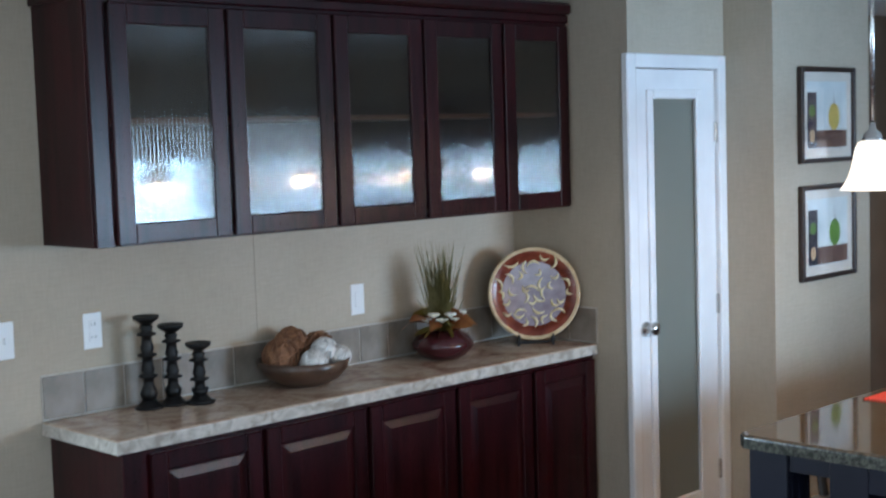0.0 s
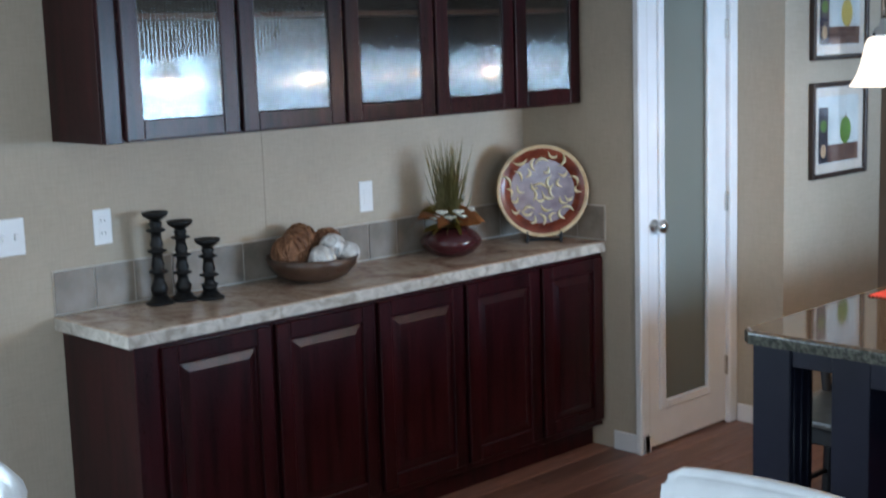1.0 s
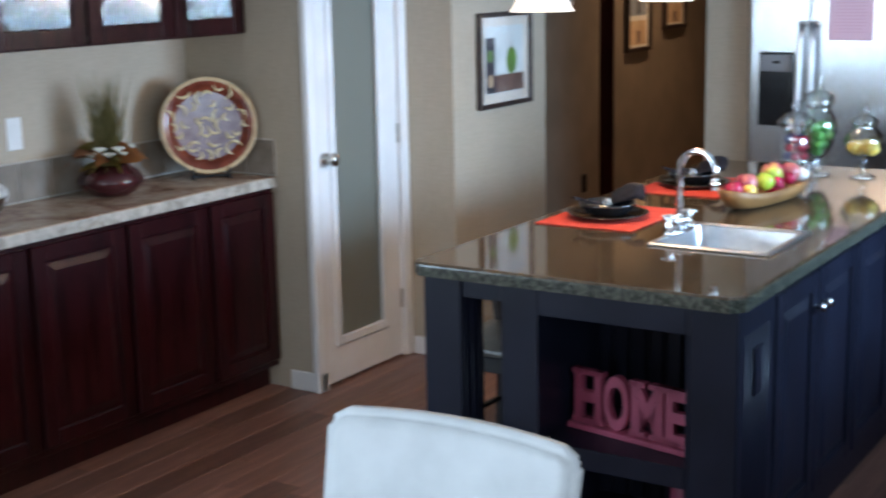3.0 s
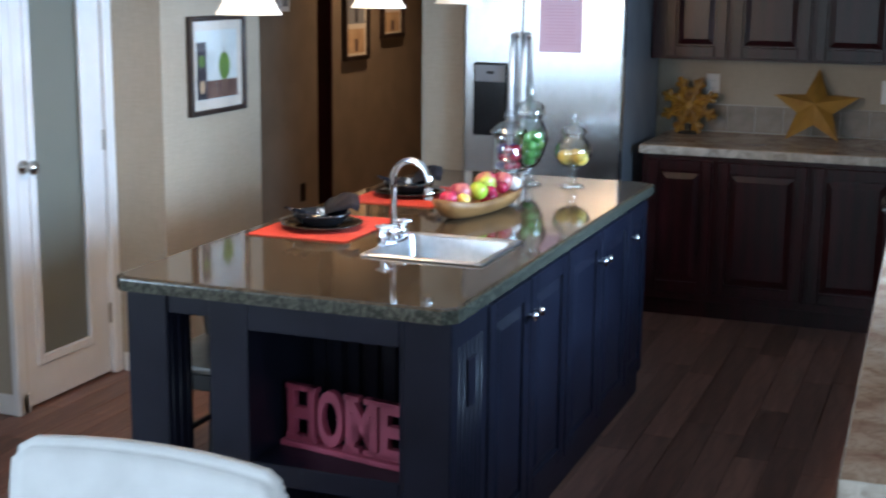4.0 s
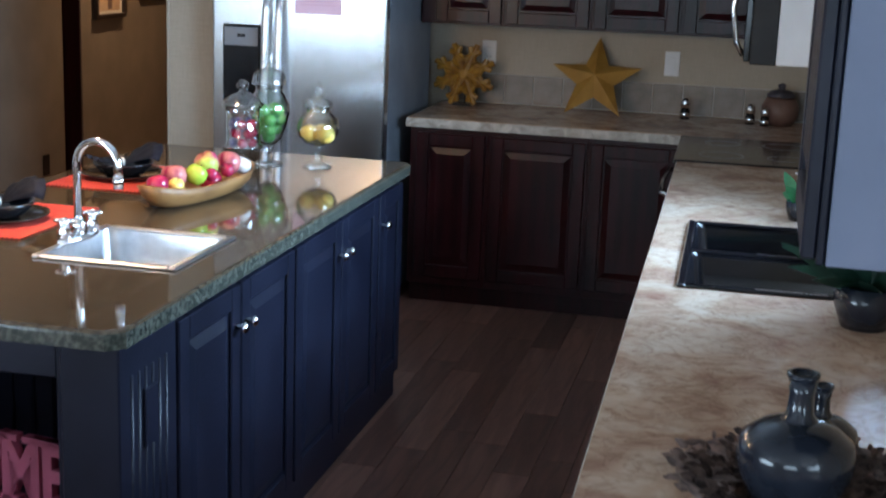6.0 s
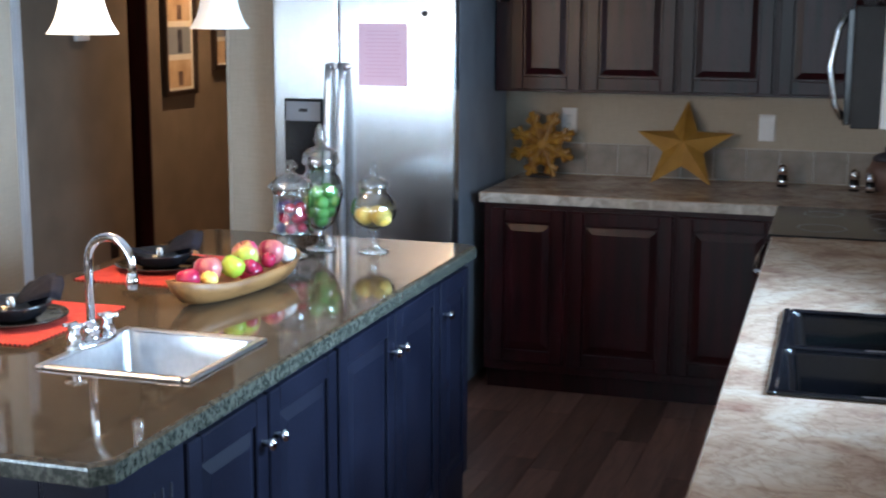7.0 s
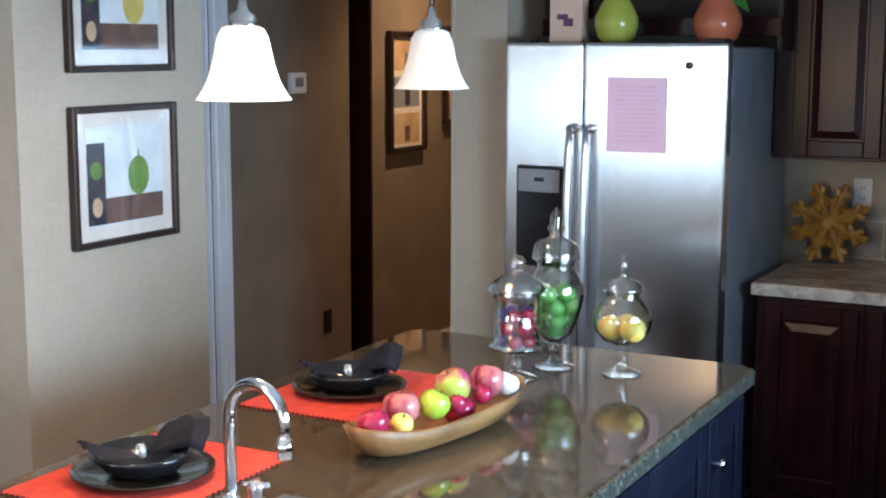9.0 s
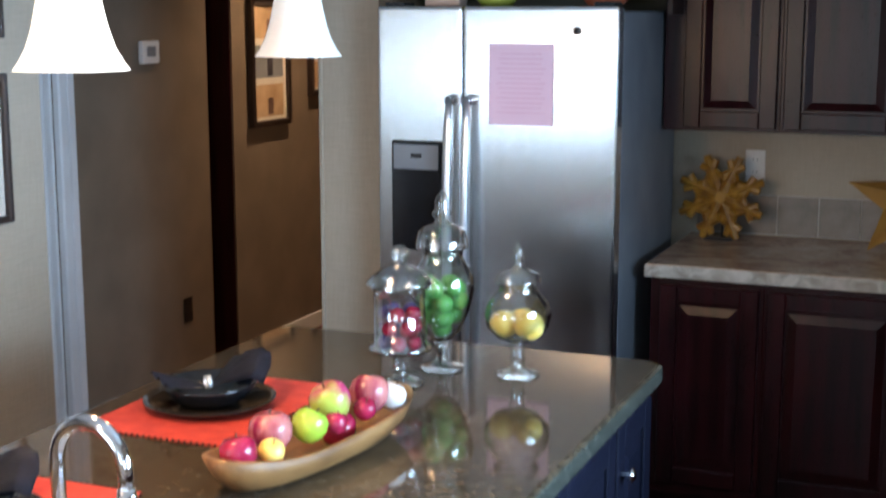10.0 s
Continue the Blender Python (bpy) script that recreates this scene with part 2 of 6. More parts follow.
def tube(points, radius, n=12):
    """A round bar along points; radius may be one number or one a point."""
    b = bmesh.new()
    pts = [Vector(p) for p in points]
    rad = radius if isinstance(radius, (list, tuple)) else [radius] * len(pts)
    rings, side = [], None
    for i, p in enumerate(pts):
        d = (pts[min(i + 1, len(pts) - 1)] - pts[max(i - 1, 0)]).normalized()
        if side is None:
            side = d.orthogonal().normalized()
        side = (side - d * side.dot(d)).normalized()
        up = d.cross(side)
        rings.append([b.verts.new(p + rad[i] * (math.cos(2 * math.pi * k / n) * side + math.sin(2 * math.pi * k / n) * up)) for k in range(n)])
    for a, c in zip(rings, rings[1:]):
        for k in range(n):
            b.faces.new((a[k], a[(k + 1) % n], c[(k + 1) % n], c[k]))
    b.faces.new(rings[0][::-1])
    b.faces.new(rings[-1])
    bmesh.ops.recalc_face_normals(b, faces=b.faces[:])
    return b


def ball(x, y, z, r, squash=1.0, n=2):
    b = bmesh.new()
    bmesh.ops.create_icosphere(b, subdivisions=n, radius=r)
    return moved(b, Matrix.Translation((x, y, z)) @ Matrix.Diagonal((1, 1, squash, 1)))


def prism(outline, depth, bm=None):
    """A plate with the outline in x and z and its thickness along +y."""
    b = bmesh.new()
    f0 = [b.verts.new((x, 0, z)) for x, z in outline]
    f1 = [b.verts.new((x, depth, z)) for x, z in outline]
    b.faces.new(f0)
    b.faces.new(f1[::-1])
    for i in range(len(f0)):
        j = (i + 1) % len(f0)
        b.faces.new((f0[j], f0[i], f1[i], f1[j]))
    bmesh.ops.recalc_face_normals(b, faces=b.faces[:])
    return b


# ---------------- structure ----------------
def wall(name, label, pieces, material):
    bm = bmesh.new()
    for p in pieces:
        box(*p, bm=bm)
    return tagged(link(name, bm, material), label, "wall", kind="structure")


T = 0.12
SW = (0.65, 2.05, 1.12, 1.80)          # sink window: y, y, z, z
PW = (-5.2, -2.2, 0.65, 1.73)          # patio window
DW = (-5.1, -2.1, 1.1, 2.06)           # dining window
RW = (-0.95, 1.55, 0.8, 2.15)          # rear window: x, x, z, z


def pierced_wall(name, label, x0, x1, y0, y1, w, material):
    """One seamless wall across x0..x1 with a window opening w = (y, y, z, z) cut through it."""
    bm = bmesh.new()
    ys, zs = (y0, w[0], w[1], y1), (0, w[2], w[3], CZ)
    v = {(s, i, k): bm.verts.new((x, ys[i], zs[k])) for s, x in enumerate((x0, x1)) for i in range(4) for k in range(4)}
    for i in range(3):
        for k in range(3):
            if (i, k) != (1, 1):
                for s in (0, 1):
                    bm.faces.new((v[s, i, k], v[s, i + 1, k], v[s, i + 1, k + 1], v[s, i, k + 1]))
    outer = [(0, 0), (1, 0), (2, 0), (3, 0), (3, 1), (3, 2), (3, 3), (2, 3), (1, 3), (0, 3), (0, 2), (0, 1)]
    for ring in (outer, [(1, 1), (2, 1), (2, 2), (1, 2)]):
        for p, q in zip(ring, ring[1:] + ring[:1]):
            bm.faces.new((v[(0, *p)], v[(0, *q)], v[(1, *q)], v[(1, *p)]))
    bmesh.ops.recalc_face_normals(bm, faces=bm.faces[:])
    return tagged(link(name, bm, material), label, "wall", kind="structure")


RY = 1.075                              # return wall beside the hutch
DOORX = -2.26
PX, PY0, PY1 = -2.005, 1.787, 2.652       # wall with the fruit prints
HX = -2.78                              # hall wall
pierced_wall("wall_hutch", "tan textured wallpaper wall behind the hutch with a patio window", WX - T, WX, NY, RY + 0.1, PW, WALLPAPER)
wall("wall_return", "short tan wallpapered return wall beside the hutch", [(WX, DOORX, RY, RY + 0.055, 0, CZ)], WALLPAPER)
wall("wall_pantry", "tan wallpapered wall over the pantry door", [(DOORX - 0.1, DOORX, RY + 0.055, PY0, 2.175, CZ)], WALLPAPER)
wall("wall_pantry_inside", "plain wall inside the pantry", [(WX - T, WX, RY + 0.1, PY0 + T, 0, CZ)], WALLPAPER)
wall("wall_pictures", "tan wallpapered wall with two framed fruit prints", [(WX, PX, PY0, PY0 + T, 0, CZ), (PX - T, PX, PY0 + T, PY1, 0, CZ)], WALLPAPER)
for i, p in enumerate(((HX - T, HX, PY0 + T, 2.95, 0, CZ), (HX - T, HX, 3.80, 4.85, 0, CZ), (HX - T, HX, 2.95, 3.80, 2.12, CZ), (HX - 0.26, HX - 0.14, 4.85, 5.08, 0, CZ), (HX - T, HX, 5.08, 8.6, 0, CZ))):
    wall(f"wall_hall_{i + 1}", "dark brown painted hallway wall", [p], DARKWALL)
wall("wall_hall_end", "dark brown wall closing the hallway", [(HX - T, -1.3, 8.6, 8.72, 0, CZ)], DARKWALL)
wall("wall_fridge", "tan wallpapered wall end beside the refrigerator", [(-1.53, -1.30, 3.60, 8.6, 0, CZ)], WALLPAPER)
wall("wall_back", "taupe wallpapered wall behind the back counter", [(-1.30, RX + T, BY, BY + T, 0, CZ)], WALLPAPER)
pierced_wall("wall_sink", "tan wallpapered wall with a window over the sink", RX, RX + T, -0.84, BY, SW, WALLPAPER)
wall("wall_nook", "tan wallpapered wall turning into the dining area", [(RX + T, DX + T, -0.96, -0.84, 0, CZ)], WALLPAPER)
pierced_wall("wall_dining", "tan wallpapered dining wall with a wide window", DX, DX + T, NY, -0.96, DW, WALLPAPER)
wall("wall_rear", "tan wallpapered rear wall with a window", [(WX, RW[0], NY - T, NY, 0, CZ), (RW[1], DX, NY - T, NY, 0, CZ), (RW[0], RW[1], NY - T, NY, 0, RW[2]), (RW[0], RW[1], NY - T, NY, RW[3], CZ)], WALLPAPER)
tagged(link("ceiling", box(WX - T, DX + T, NY - T, 8.72, CZ, CZ + 0.1), CEILING), "white textured ceiling", "ceiling", kind="structure")
tagged(link("subfloor", box(WX - T, DX + T, NY - T, 8.72, -0.12, -0.012), BLACKMATTE), "dark subfloor under the planks", "floor", kind="structure")
GRASS = surface("dry_ground", (0.16, 0.15, 0.10), (0.26, 0.24, 0.18), 0.95, scale=2, bump=0.3)
tagged(link("ground", box(-400, 400, -400, 400, -0.6, -0.4), GRASS), "dry pale ground outside the windows", "ground", kind="structure")


def trims(name, label, pieces, bevel=0.004, material=None):
    bm = bmesh.new()
    for p in pieces:
        box(*p, bevel=bevel, bm=bm)
    return tagged(link(name, bm, material or WHITE), label, "trim", kind="structure")


trims("baseboard_return", "white baseboard wrapping the wall end", [(-2.41, DOORX + 0.014, RY - 0.014, RY, 0, 0.085), (DOORX, DOORX + 0.014, RY, RY + 0.05, 0, 0.085)])
trims("baseboard_pictures", "white baseboard under the framed prints", [(DOORX + 0.02, PX + 0.014, PY0 - 0.014, PY0, 0, 0.085), (PX, PX + 0.014, PY0, PY1, 0, 0.085)])
trims("baseboard_hall", "white baseboard along the dark hallway wall", [(HX, HX + 0.014, 3.90, 4.85, 0, 0.085), (HX, HX + 0.014, 5.08, 8.6, 0, 0.085)])
trims("baseboard_hutch", "white baseboard along the tan wall", [(WX, WX + 0.014, NY, -1.27, 0, 0.085)])
trims("seam_batten", "thin upright wall panel seam strip", [(WX, WX + 0.003, -0.40, -0.388, 1.06, 1.5)], 0.001, WALLPAPER)
trims("corner_bead", "pale corner bead on the wall end", [(-1.536, -1.522, 3.592, 3.606, 0, CZ)], 0.003, WALLPAPER)


def window(name, label, ax, pos, a0, a1, z0, z1, bars):
    """A window in a wall that runs along axis ax at pos; bars: number of upright divisions."""
    root = thing(name, (0, 0, 0), label, "window", kind="structure")

    def piece(u0, u1, d0, d1, h0, h1, bevel=0.004):
        return box(d0, d1, u0, u1, h0, h1, bevel) if ax == "y" else box(u0, u1, d0, d1, h0, h1, bevel)
    bm = bmesh.new()
    for u0, u1, h0, h1 in ((a0, a0 + 0.05, z0, z1), (a1 - 0.05, a1, z0, z1), (a0 + 0.05, a1 - 0.05, z0, z0 + 0.05), (a0 + 0.05, a1 - 0.05, z1 - 0.05, z1)):
        add(bm, piece(u0, u1, pos - 0.04, pos + 0.04, h0, h1))
    for i in range(1, bars):
        u = a0 + (a1 - a0) * i / bars
        add(bm, piece(u - 0.02, u + 0.02, pos - 0.03, pos + 0.03, z0 + 0.05, z1 - 0.05))
    part("window_frame", bm, WHITE, root)
    pane = part("pane", piece(a0 + 0.05, a1 - 0.05, pos - 0.003, pos + 0.003, z0 + 0.05, z1 - 0.05, 0), PANE, root)
    pane.visible_shadow = False
    return root


window("window_1", "white framed window over the kitchen sink", "y", RX + 0.05, *SW[:2], *SW[2:], 2)
window("window_2", "wide white framed patio window", "y", WX - 0.05, *PW[:2], *PW[2:], 2)
window("window_3", "wide white framed dining window", "y", DX + 0.05, *DW[:2], *DW[2:], 3)
window("window_4", "white framed rear window", "x", NY - 0.05, *RW[:2], *RW[2:], 3)
trims("casing_sink", "white casing round the sink window", [(RX - 0.016, RX - 0.001, 0.58, 0.65, 1.05, 1.87), (RX - 0.016, RX - 0.001, 2.05, 2.12, 1.05, 1.87), (RX - 0.016, RX - 0.001, 0.65, 2.05, 1.80, 1.87), (RX - 0.03, RX - 0.001, 0.65, 2.05, 1.05, 1.12)])


# ---------------- doors ----------------
def pantry_door():
    d = thing("door_1", (DOORX, 1.115, 0), "white pantry door with a tall frosted glass pane", "door", kind="structure")
    w, h = 0.61, 2.115
    cas = bmesh.new()
    for p in ((-0.02, 0.014, -0.062, 0, 0, h + 0.06), (-0.02, 0.014, w, w + 0.06, 0, h + 0.06), (-0.02, 0.014, 0, w, h, h + 0.06)):
        box(*p, bevel=0.005, bm=cas)
    part("door_casing", cas, WHITE, d)
    leaf = bmesh.new()
    g0, g1, gz0, gz1 = 0.122, 0.462, 0.20, 1.995
    for p in ((-0.045, -0.01, 0.004, g0, 0.012, h - 0.004), (-0.045, -0.01, g1, w - 0.004, 0.012, h - 0.004),
              (-0.045, -0.01, g0, g1, 0.012, gz0), (-0.045, -0.01, g0, g1, gz1, h - 0.004)):
        box(*p, bm=leaf)
    leaf = part("door_leaf", leaf, WHITE, d)
    mould = bmesh.new()
    m = 0.03
    for p in ((-0.012, 0.003, g0 - m, g0 + 0.012, gz0 - m, gz1 + m), (-0.012, 0.003, g1 - 0.012, g1 + m, gz0 - m, gz1 + m),
              (-0.012, 0.003, g0 + 0.012, g1 - 0.012, gz0 - m, gz0 + 0.012), (-0.012, 0.003, g0 + 0.012, g1 - 0.012, gz1 - 0.012, gz1 + m)):
        box(*p, bevel=0.005, bm=mould)
    part("glazing_bead", mould, WHITE, leaf)
    part("glass_pane", box(-0.03, -0.024, g0, g1, gz0, gz1), FROST, leaf, "frosted greenish glass")
    k = lathe([(0, 0), (0.028, 0), (0.028, 0.008), (0.011, 0.014), (0.011, 0.03), (0.024, 0.036), (0.03, 0.05), (0.026, 0.064), (0, 0.07)], 20)
    part("door_knob", moved(k, pose(-0.01, 0.062, 1.0, 0, 90, 0)), NICKEL, leaf, "round brushed nickel knob", True)
    for z in (0.28, 1.05, 1.83):
        part("hinge", box(-0.012, 0.004, w - 0.012, w - 0.001, z - 0.045, z + 0.045, 0.002), NICKEL, leaf)


pantry_door()
for z in (0.45, 0.85, 1.25, 1.62):
    sh = thing("pantry_shelf", (-2.88, RY + 0.06, z), "white wire pantry shelf behind the frosted glass", "shelf", "pantry shelves")
    for x in range(9):
        part("wire", tube([(0.03 + x * 0.045, 0, 0), (0.03 + x * 0.045, PY0 - RY - 0.07, 0)], 0.003, 6), WHITE, sh)
    part("front_rail", box(0.40, 0.41, 0, PY0 - RY - 0.07, -0.03, 0.005, 0.002), WHITE, sh)
hd = thing("door_2", (HX, 3.67, 0), "white hallway door with white casing", "door", kind="structure")
cb = bmesh.new()
box(-0.02, 0.016, 0.05, 0.14, 0, 2.18, 0.006, cb)
box(0.016, 0.022, 0.10, 0.14, 0, 2.18, 0.002, cb)
box(-0.02, 0.016, -0.87, -0.78, 0, 2.18, 0.006, cb)
box(-0.02, 0.016, -0.78, 0.05, 2.09, 2.18, 0.006, cb)
part("door_casing", cb, WHITE, hd)
part("door_leaf", box(-0.09, -0.05, -0.78, 0.05, 0.01, 2.09, 0.003), WHITE, hd)
part("jamb", box(-0.05, -0.02, 0.035, 0.05, 0, 2.09, 0.002), WHITE, hd)
for z0, z1 in ((0.2, 0.95), (1.1, 1.95)):
    part("panel", box(-0.052, -0.044, -0.66, -0.08, z0, z1, 0.004), WHITE, hd)
trims("hall_opening_trim", "dark upright strips in the hallway opening", [(HX - 0.14, HX - 0.005, 4.851, 4.865, 0, CZ), (HX - 0.14, HX - 0.005, 5.066, 5.079, 0, CZ)], 0.002, CHERRY)


# ---------------- cabinets ----------------
def ribbed(x0, x1, z0, z1, pitch=0.0155, depth=0.0019):
    """A glass pane whose face runs in narrow upright ribs."""
    b = bmesh.new()
    n = round((x1 - x0) / pitch) * 6
    prev = None
    for i in range(n + 1):
        x = x0 + (x1 - x0) * i / n
        y = -0.012 - depth * math.cos(2 * math.pi * i / 6)
        cur = [b.verts.new((x, y, z0)), b.verts.new((x, y, z1)), b.verts.new((x, -0.008, z1)), b.verts.new((x, -0.008, z0))]
        if prev:
            for k in range(4):
                b.faces.new((prev[k], cur[k], cur[(k + 1) % 4], prev[(k + 1) % 4]))
        else:
            b.faces.new(cur[::-1])
        prev = cur
    b.faces.new(prev)
    bmesh.ops.recalc_face_normals(b, faces=b.faces[:])
    for e in b.edges:
        if e.calc_face_angle(0) > 0.9:
            e.smooth = False
    return b


def front(parent, m, w, h, material, knob=None, bevel=0.006, rail=0.06, glassy=False):
    """A raised-panel door of width w and height h; its own x runs along the width, -y is the face. m moves it into the cabinet."""
    fr = bmesh.new()
    for p in ((0, rail, -0.02, 0, 0, h), (w - rail, w, -0.02, 0, 0, h), (rail, w - rail, -0.02, 0, 0, rail), (rail, w - rail, -0.02, 0, h - rail, h)):
        box(*p, bevel=bevel * 0.6, bm=fr)
    d = part("door", moved(fr, m), material, parent)
    if glassy:
        part("glass_pane", moved(ribbed(rail - 0.004, w - rail + 0.004, rail - 0.004, h - rail + 0.004), m), REEDED, d, "narrow reeded clear glass", True)
    else:
        pn = bmesh.new()
        box(rail - 0.002, w - rail + 0.002, -0.010, -0.002, rail - 0.002, h - rail + 0.002, bm=pn)
        b = bmesh.new()
        e, r = rail + 0.008, rail + 0.038
        lo = [b.verts.new(v) for v in ((e, -0.0095, e), (w - e, -0.0095, e), (w - e, -0.0095, h - e), (e, -0.0095, h - e))]
        hi = [b.verts.new(v) for v in ((r, -0.019, r), (w - r, -0.019, r), (w - r, -0.019, h - r), (r, -0.019, h - r))]
        b.faces.new(hi)
        for i in range(4):
            b.faces.new((lo[i], lo[(i + 1) % 4], hi[(i + 1) % 4], hi[i]))
        add(pn, b)
        part("panel", moved(pn, m), material, d)
    if knob:
        k = lathe([(0, 0), (0.008, 0), (0.007, 0.012), (0.015, 0.02), (0.016, 0.026), (0.010, 0.032), (0, 0.034)], 16)
        part("knob", moved(k, m @ pose(knob[0], -0.02, knob[1], 90, 0, 0)), CHROME, d, "small round chrome knob", True)
    return d


TO_PX = lambda x, y, z: pose(x, y, z, 0, 0, 90)      # face towards +x, width along +y
TO_NX = lambda x, y, z: pose(x, y, z, 0, 0, -90)     # face towards -x, width along -y
TO_NY = lambda x, y, z: pose(x, y, z)                # face towards -y, width along +x

# hutch base: five units on one plinth line
HF = -2.475
hb = (-1.19, -0.739, -0.262, 0.202, 0.654, 1.068)
for i in range(5):
    y0, y1 = (hb[i] if i else -1.285), hb[i + 1]
    c = thing("base_cabinet", (0, y0, 0), "dark cherry base cabinet with one raised-panel door", "cabinet", "hutch base cabinets")
    bm = bmesh.new()
    w = y1 - y0
    box(WX, HF, 0, w, 0.10, 0.885, 0.002, bm)
    box(WX, HF - 0.06, 0, w, 0, 0.10, bm=bm)
    part("body", bm, CHERRY, c)
    o = 0.095 if i == 0 else 0.012
    front(c, TO_PX(HF, o, 0.13), w - o - 0.012, 0.735, CHERRY)


def slab(name, label, x0, x1, y0, y1, top, thick, material, edge, category="countertop", corner=0.0, round_=0.012, hole=None):
    root = thing(name, (0, 0, 0), label, category)
    b = bmesh.new()
    c = corner
    pts = [(x0 + c, y0), (x1 - c, y0), (x1, y0 + c), (x1, y1 - c), (x1 - c, y1), (x0 + c, y1), (x0, y1 - c), (x0, y0 + c)] if c else [(x0, y0), (x1, y0), (x1, y1), (x0, y1)]
    def loop(ps, z, k=0.0):
        mx, my = (x0 + x1) / 2, (y0 + y1) / 2
        return [b.verts.new((x - math.copysign(k, x - mx), y - math.copysign(k, y - my), z)) for x, y in ps]
    # bottom, then a rounded arris in four steps
    stack = [loop(pts, top - thick)] + [loop(pts, top - round_ + round_ * math.sin(a), round_ * (1 - math.cos(a))) for a in (0, 0.5, 1.05, math.pi / 2)]
    for p, q in zip(stack, stack[1:]):
        for i in range(len(pts)):
            j = (i + 1) % len(pts)
            b.faces.new((p[i], p[j], q[j], q[i]))
    rims = [stack[-1], stack[0]]
    if hole:
        hp = [(hole[0], hole[2]), (hole[1], hole[2]), (hole[1], hole[3]), (hole[0], hole[3])]
        hh = [[b.verts.new((x, y, z)) for x, y in hp] for z in (top, top - thick)]
        for i in range(4):
            j = (i + 1) % 4
            b.faces.new((hh[0][i], hh[0][j], hh[1][j], hh[1][i]))
    for lvl, rim in enumerate(rims):
        es_ = [b.edges.get((rim[i], rim[(i + 1) % len(rim)])) for i in range(len(rim))]
        if hole:
            es_ += [b.edges.get((hh[lvl][i], hh[lvl][(i + 1) % 4])) for i in range(4)]
            bmesh.ops.triangle_fill(b, use_beauty=True, edges=es_)
        else:
            b.faces.new(rim)
    bmesh.ops.recalc_face_normals(b, faces=b.faces[:])
    ob = part("top", b, material, root)
    if edge:
        ob.data.materials.append(edge)
        for f in ob.data.polygons:
            if abs(f.normal.z) < 0.5:
                f.material_index = 1
        band = (x1, x1 + 0.003, y0, y1) if y1 - y0 > x1 - x0 else (x0, x1, y0 - 0.003, y0)
        part("edge_band", box(*band, top - thick, top - 0.006, 0.001), edge, root, "pale speckled front edge")
    return root, ob


slab("hutch_countertop", "speckled tan stone-look laminate countertop on the hutch", WX + 0.013, -2.445, -1.32, 1.062, 0.932, 0.045, LAMINATE, LAMEDGE, round_=0.008)


def splash(name, label, pieces_origin, count, size, along, across, first=None):
    """A row of tiles with pale grout; along is the run's direction, across the way the face looks."""
    root = thing(name, pieces_origin, label, "backsplash")
    g, SH = 0.005, 0.155
    L = count * size
    if along == "y":
        part("grout", box(0, 0.007, 0, L, 0, SH), GROUT, root)
        tile = box(0.0072, 0.012, g / 2, size - g / 2, g, SH - g, 0.0015)
    else:
        part("grout", box(0, L, -0.007, 0, 0, SH), GROUT, root)
        tile = box(g / 2, size - g / 2, -0.012, -0.0072, g, SH - g, 0.0015)
    t0 = part("tile", tile, TILE, root)
    for i in range(1, count):
        t = t0.copy()
        scene.collection.objects.link(t)
        t.location = (0, i * size, 0) if along == "y" else (i * size, 0, 0)
    return root


splash("hutch_backsplash", "row of taupe ceramic tiles with pale grout behind the hutch counter", (WX, -1.31, 0.933), 15, 0.158, "y", 1)
sp = splash("return_backsplash", "short row of taupe tiles on the return wall", (WX + 0.016, RY, 0.933), 3, 0.155, "x", 1)

# hutch upper cabinet with five glass doors
UF = -2.605
u = thing("glass_front_cabinet", (0, -1.264, 1.527), "dark cherry wall cabinet with five reeded glass doors", "wall cabinet")
UW, UH = 2.336, 0.795
bm = bmesh.new()
for p in ((WX, UF, 0, 0.018, 0, UH), (WX, UF, UW - 0.018, UW, 0, UH), (WX, UF, 0.018, UW - 0.018, 0, 0.018), (WX, UF, 0.018, UW - 0.018, UH - 0.018, UH), (WX, WX + 0.008, 0.018, UW - 0.018, 0.018, UH - 0.018)):
    box(*p, bevel=0.001, bm=bm)
part("body", bm, CHERRY_IN, u)
part("shelf", box(WX + 0.01, UF - 0.012, 0.02, UW - 0.02, 0.395, 0.414), LITSHELF, u, "reddish wooden shelf, lightened to show light on its edge")
bm = bmesh.new()
box(UF, UF + 0.018, -0.002, 0.066, 0, UH, 0.002, bm)
box(UF, UF + 0.018, UW - 0.02, UW, 0, UH, 0.002, bm)
box(UF, UF + 0.017, 0.085, UW - 0.02, UH - 0.02, UH, 0.002, bm)
box(UF, UF + 0.017, 0.085, UW - 0.02, 0, 0.012, 0.002, bm)
part("face_frame", bm, CHERRY, u)
part("end_panel", box(WX, UF, -0.006, -0.0005, 0, UH, 0.001), CHERRY, u)
bm = bmesh.new()
box(WX, UF + 0.03, -0.02, UW, UH, UH + 0.035, 0.004, bm)
box(WX, UF + 0.055, -0.045, UW, UH + 0.035, UH + 0.085, 0.012, bm)
part("crown_moulding", bm, CHERRY, u)
ub = (0.058, 0.520, 0.994, 1.453, 1.909, 2.33)
for i in range(5):
    front(u, TO_PX(UF + 0.018, ub[i] + 0.008, 0.006), ub[i + 1] - ub[i] - 0.016, UH - 0.02, CHERRY, glassy=True, rail=0.066)

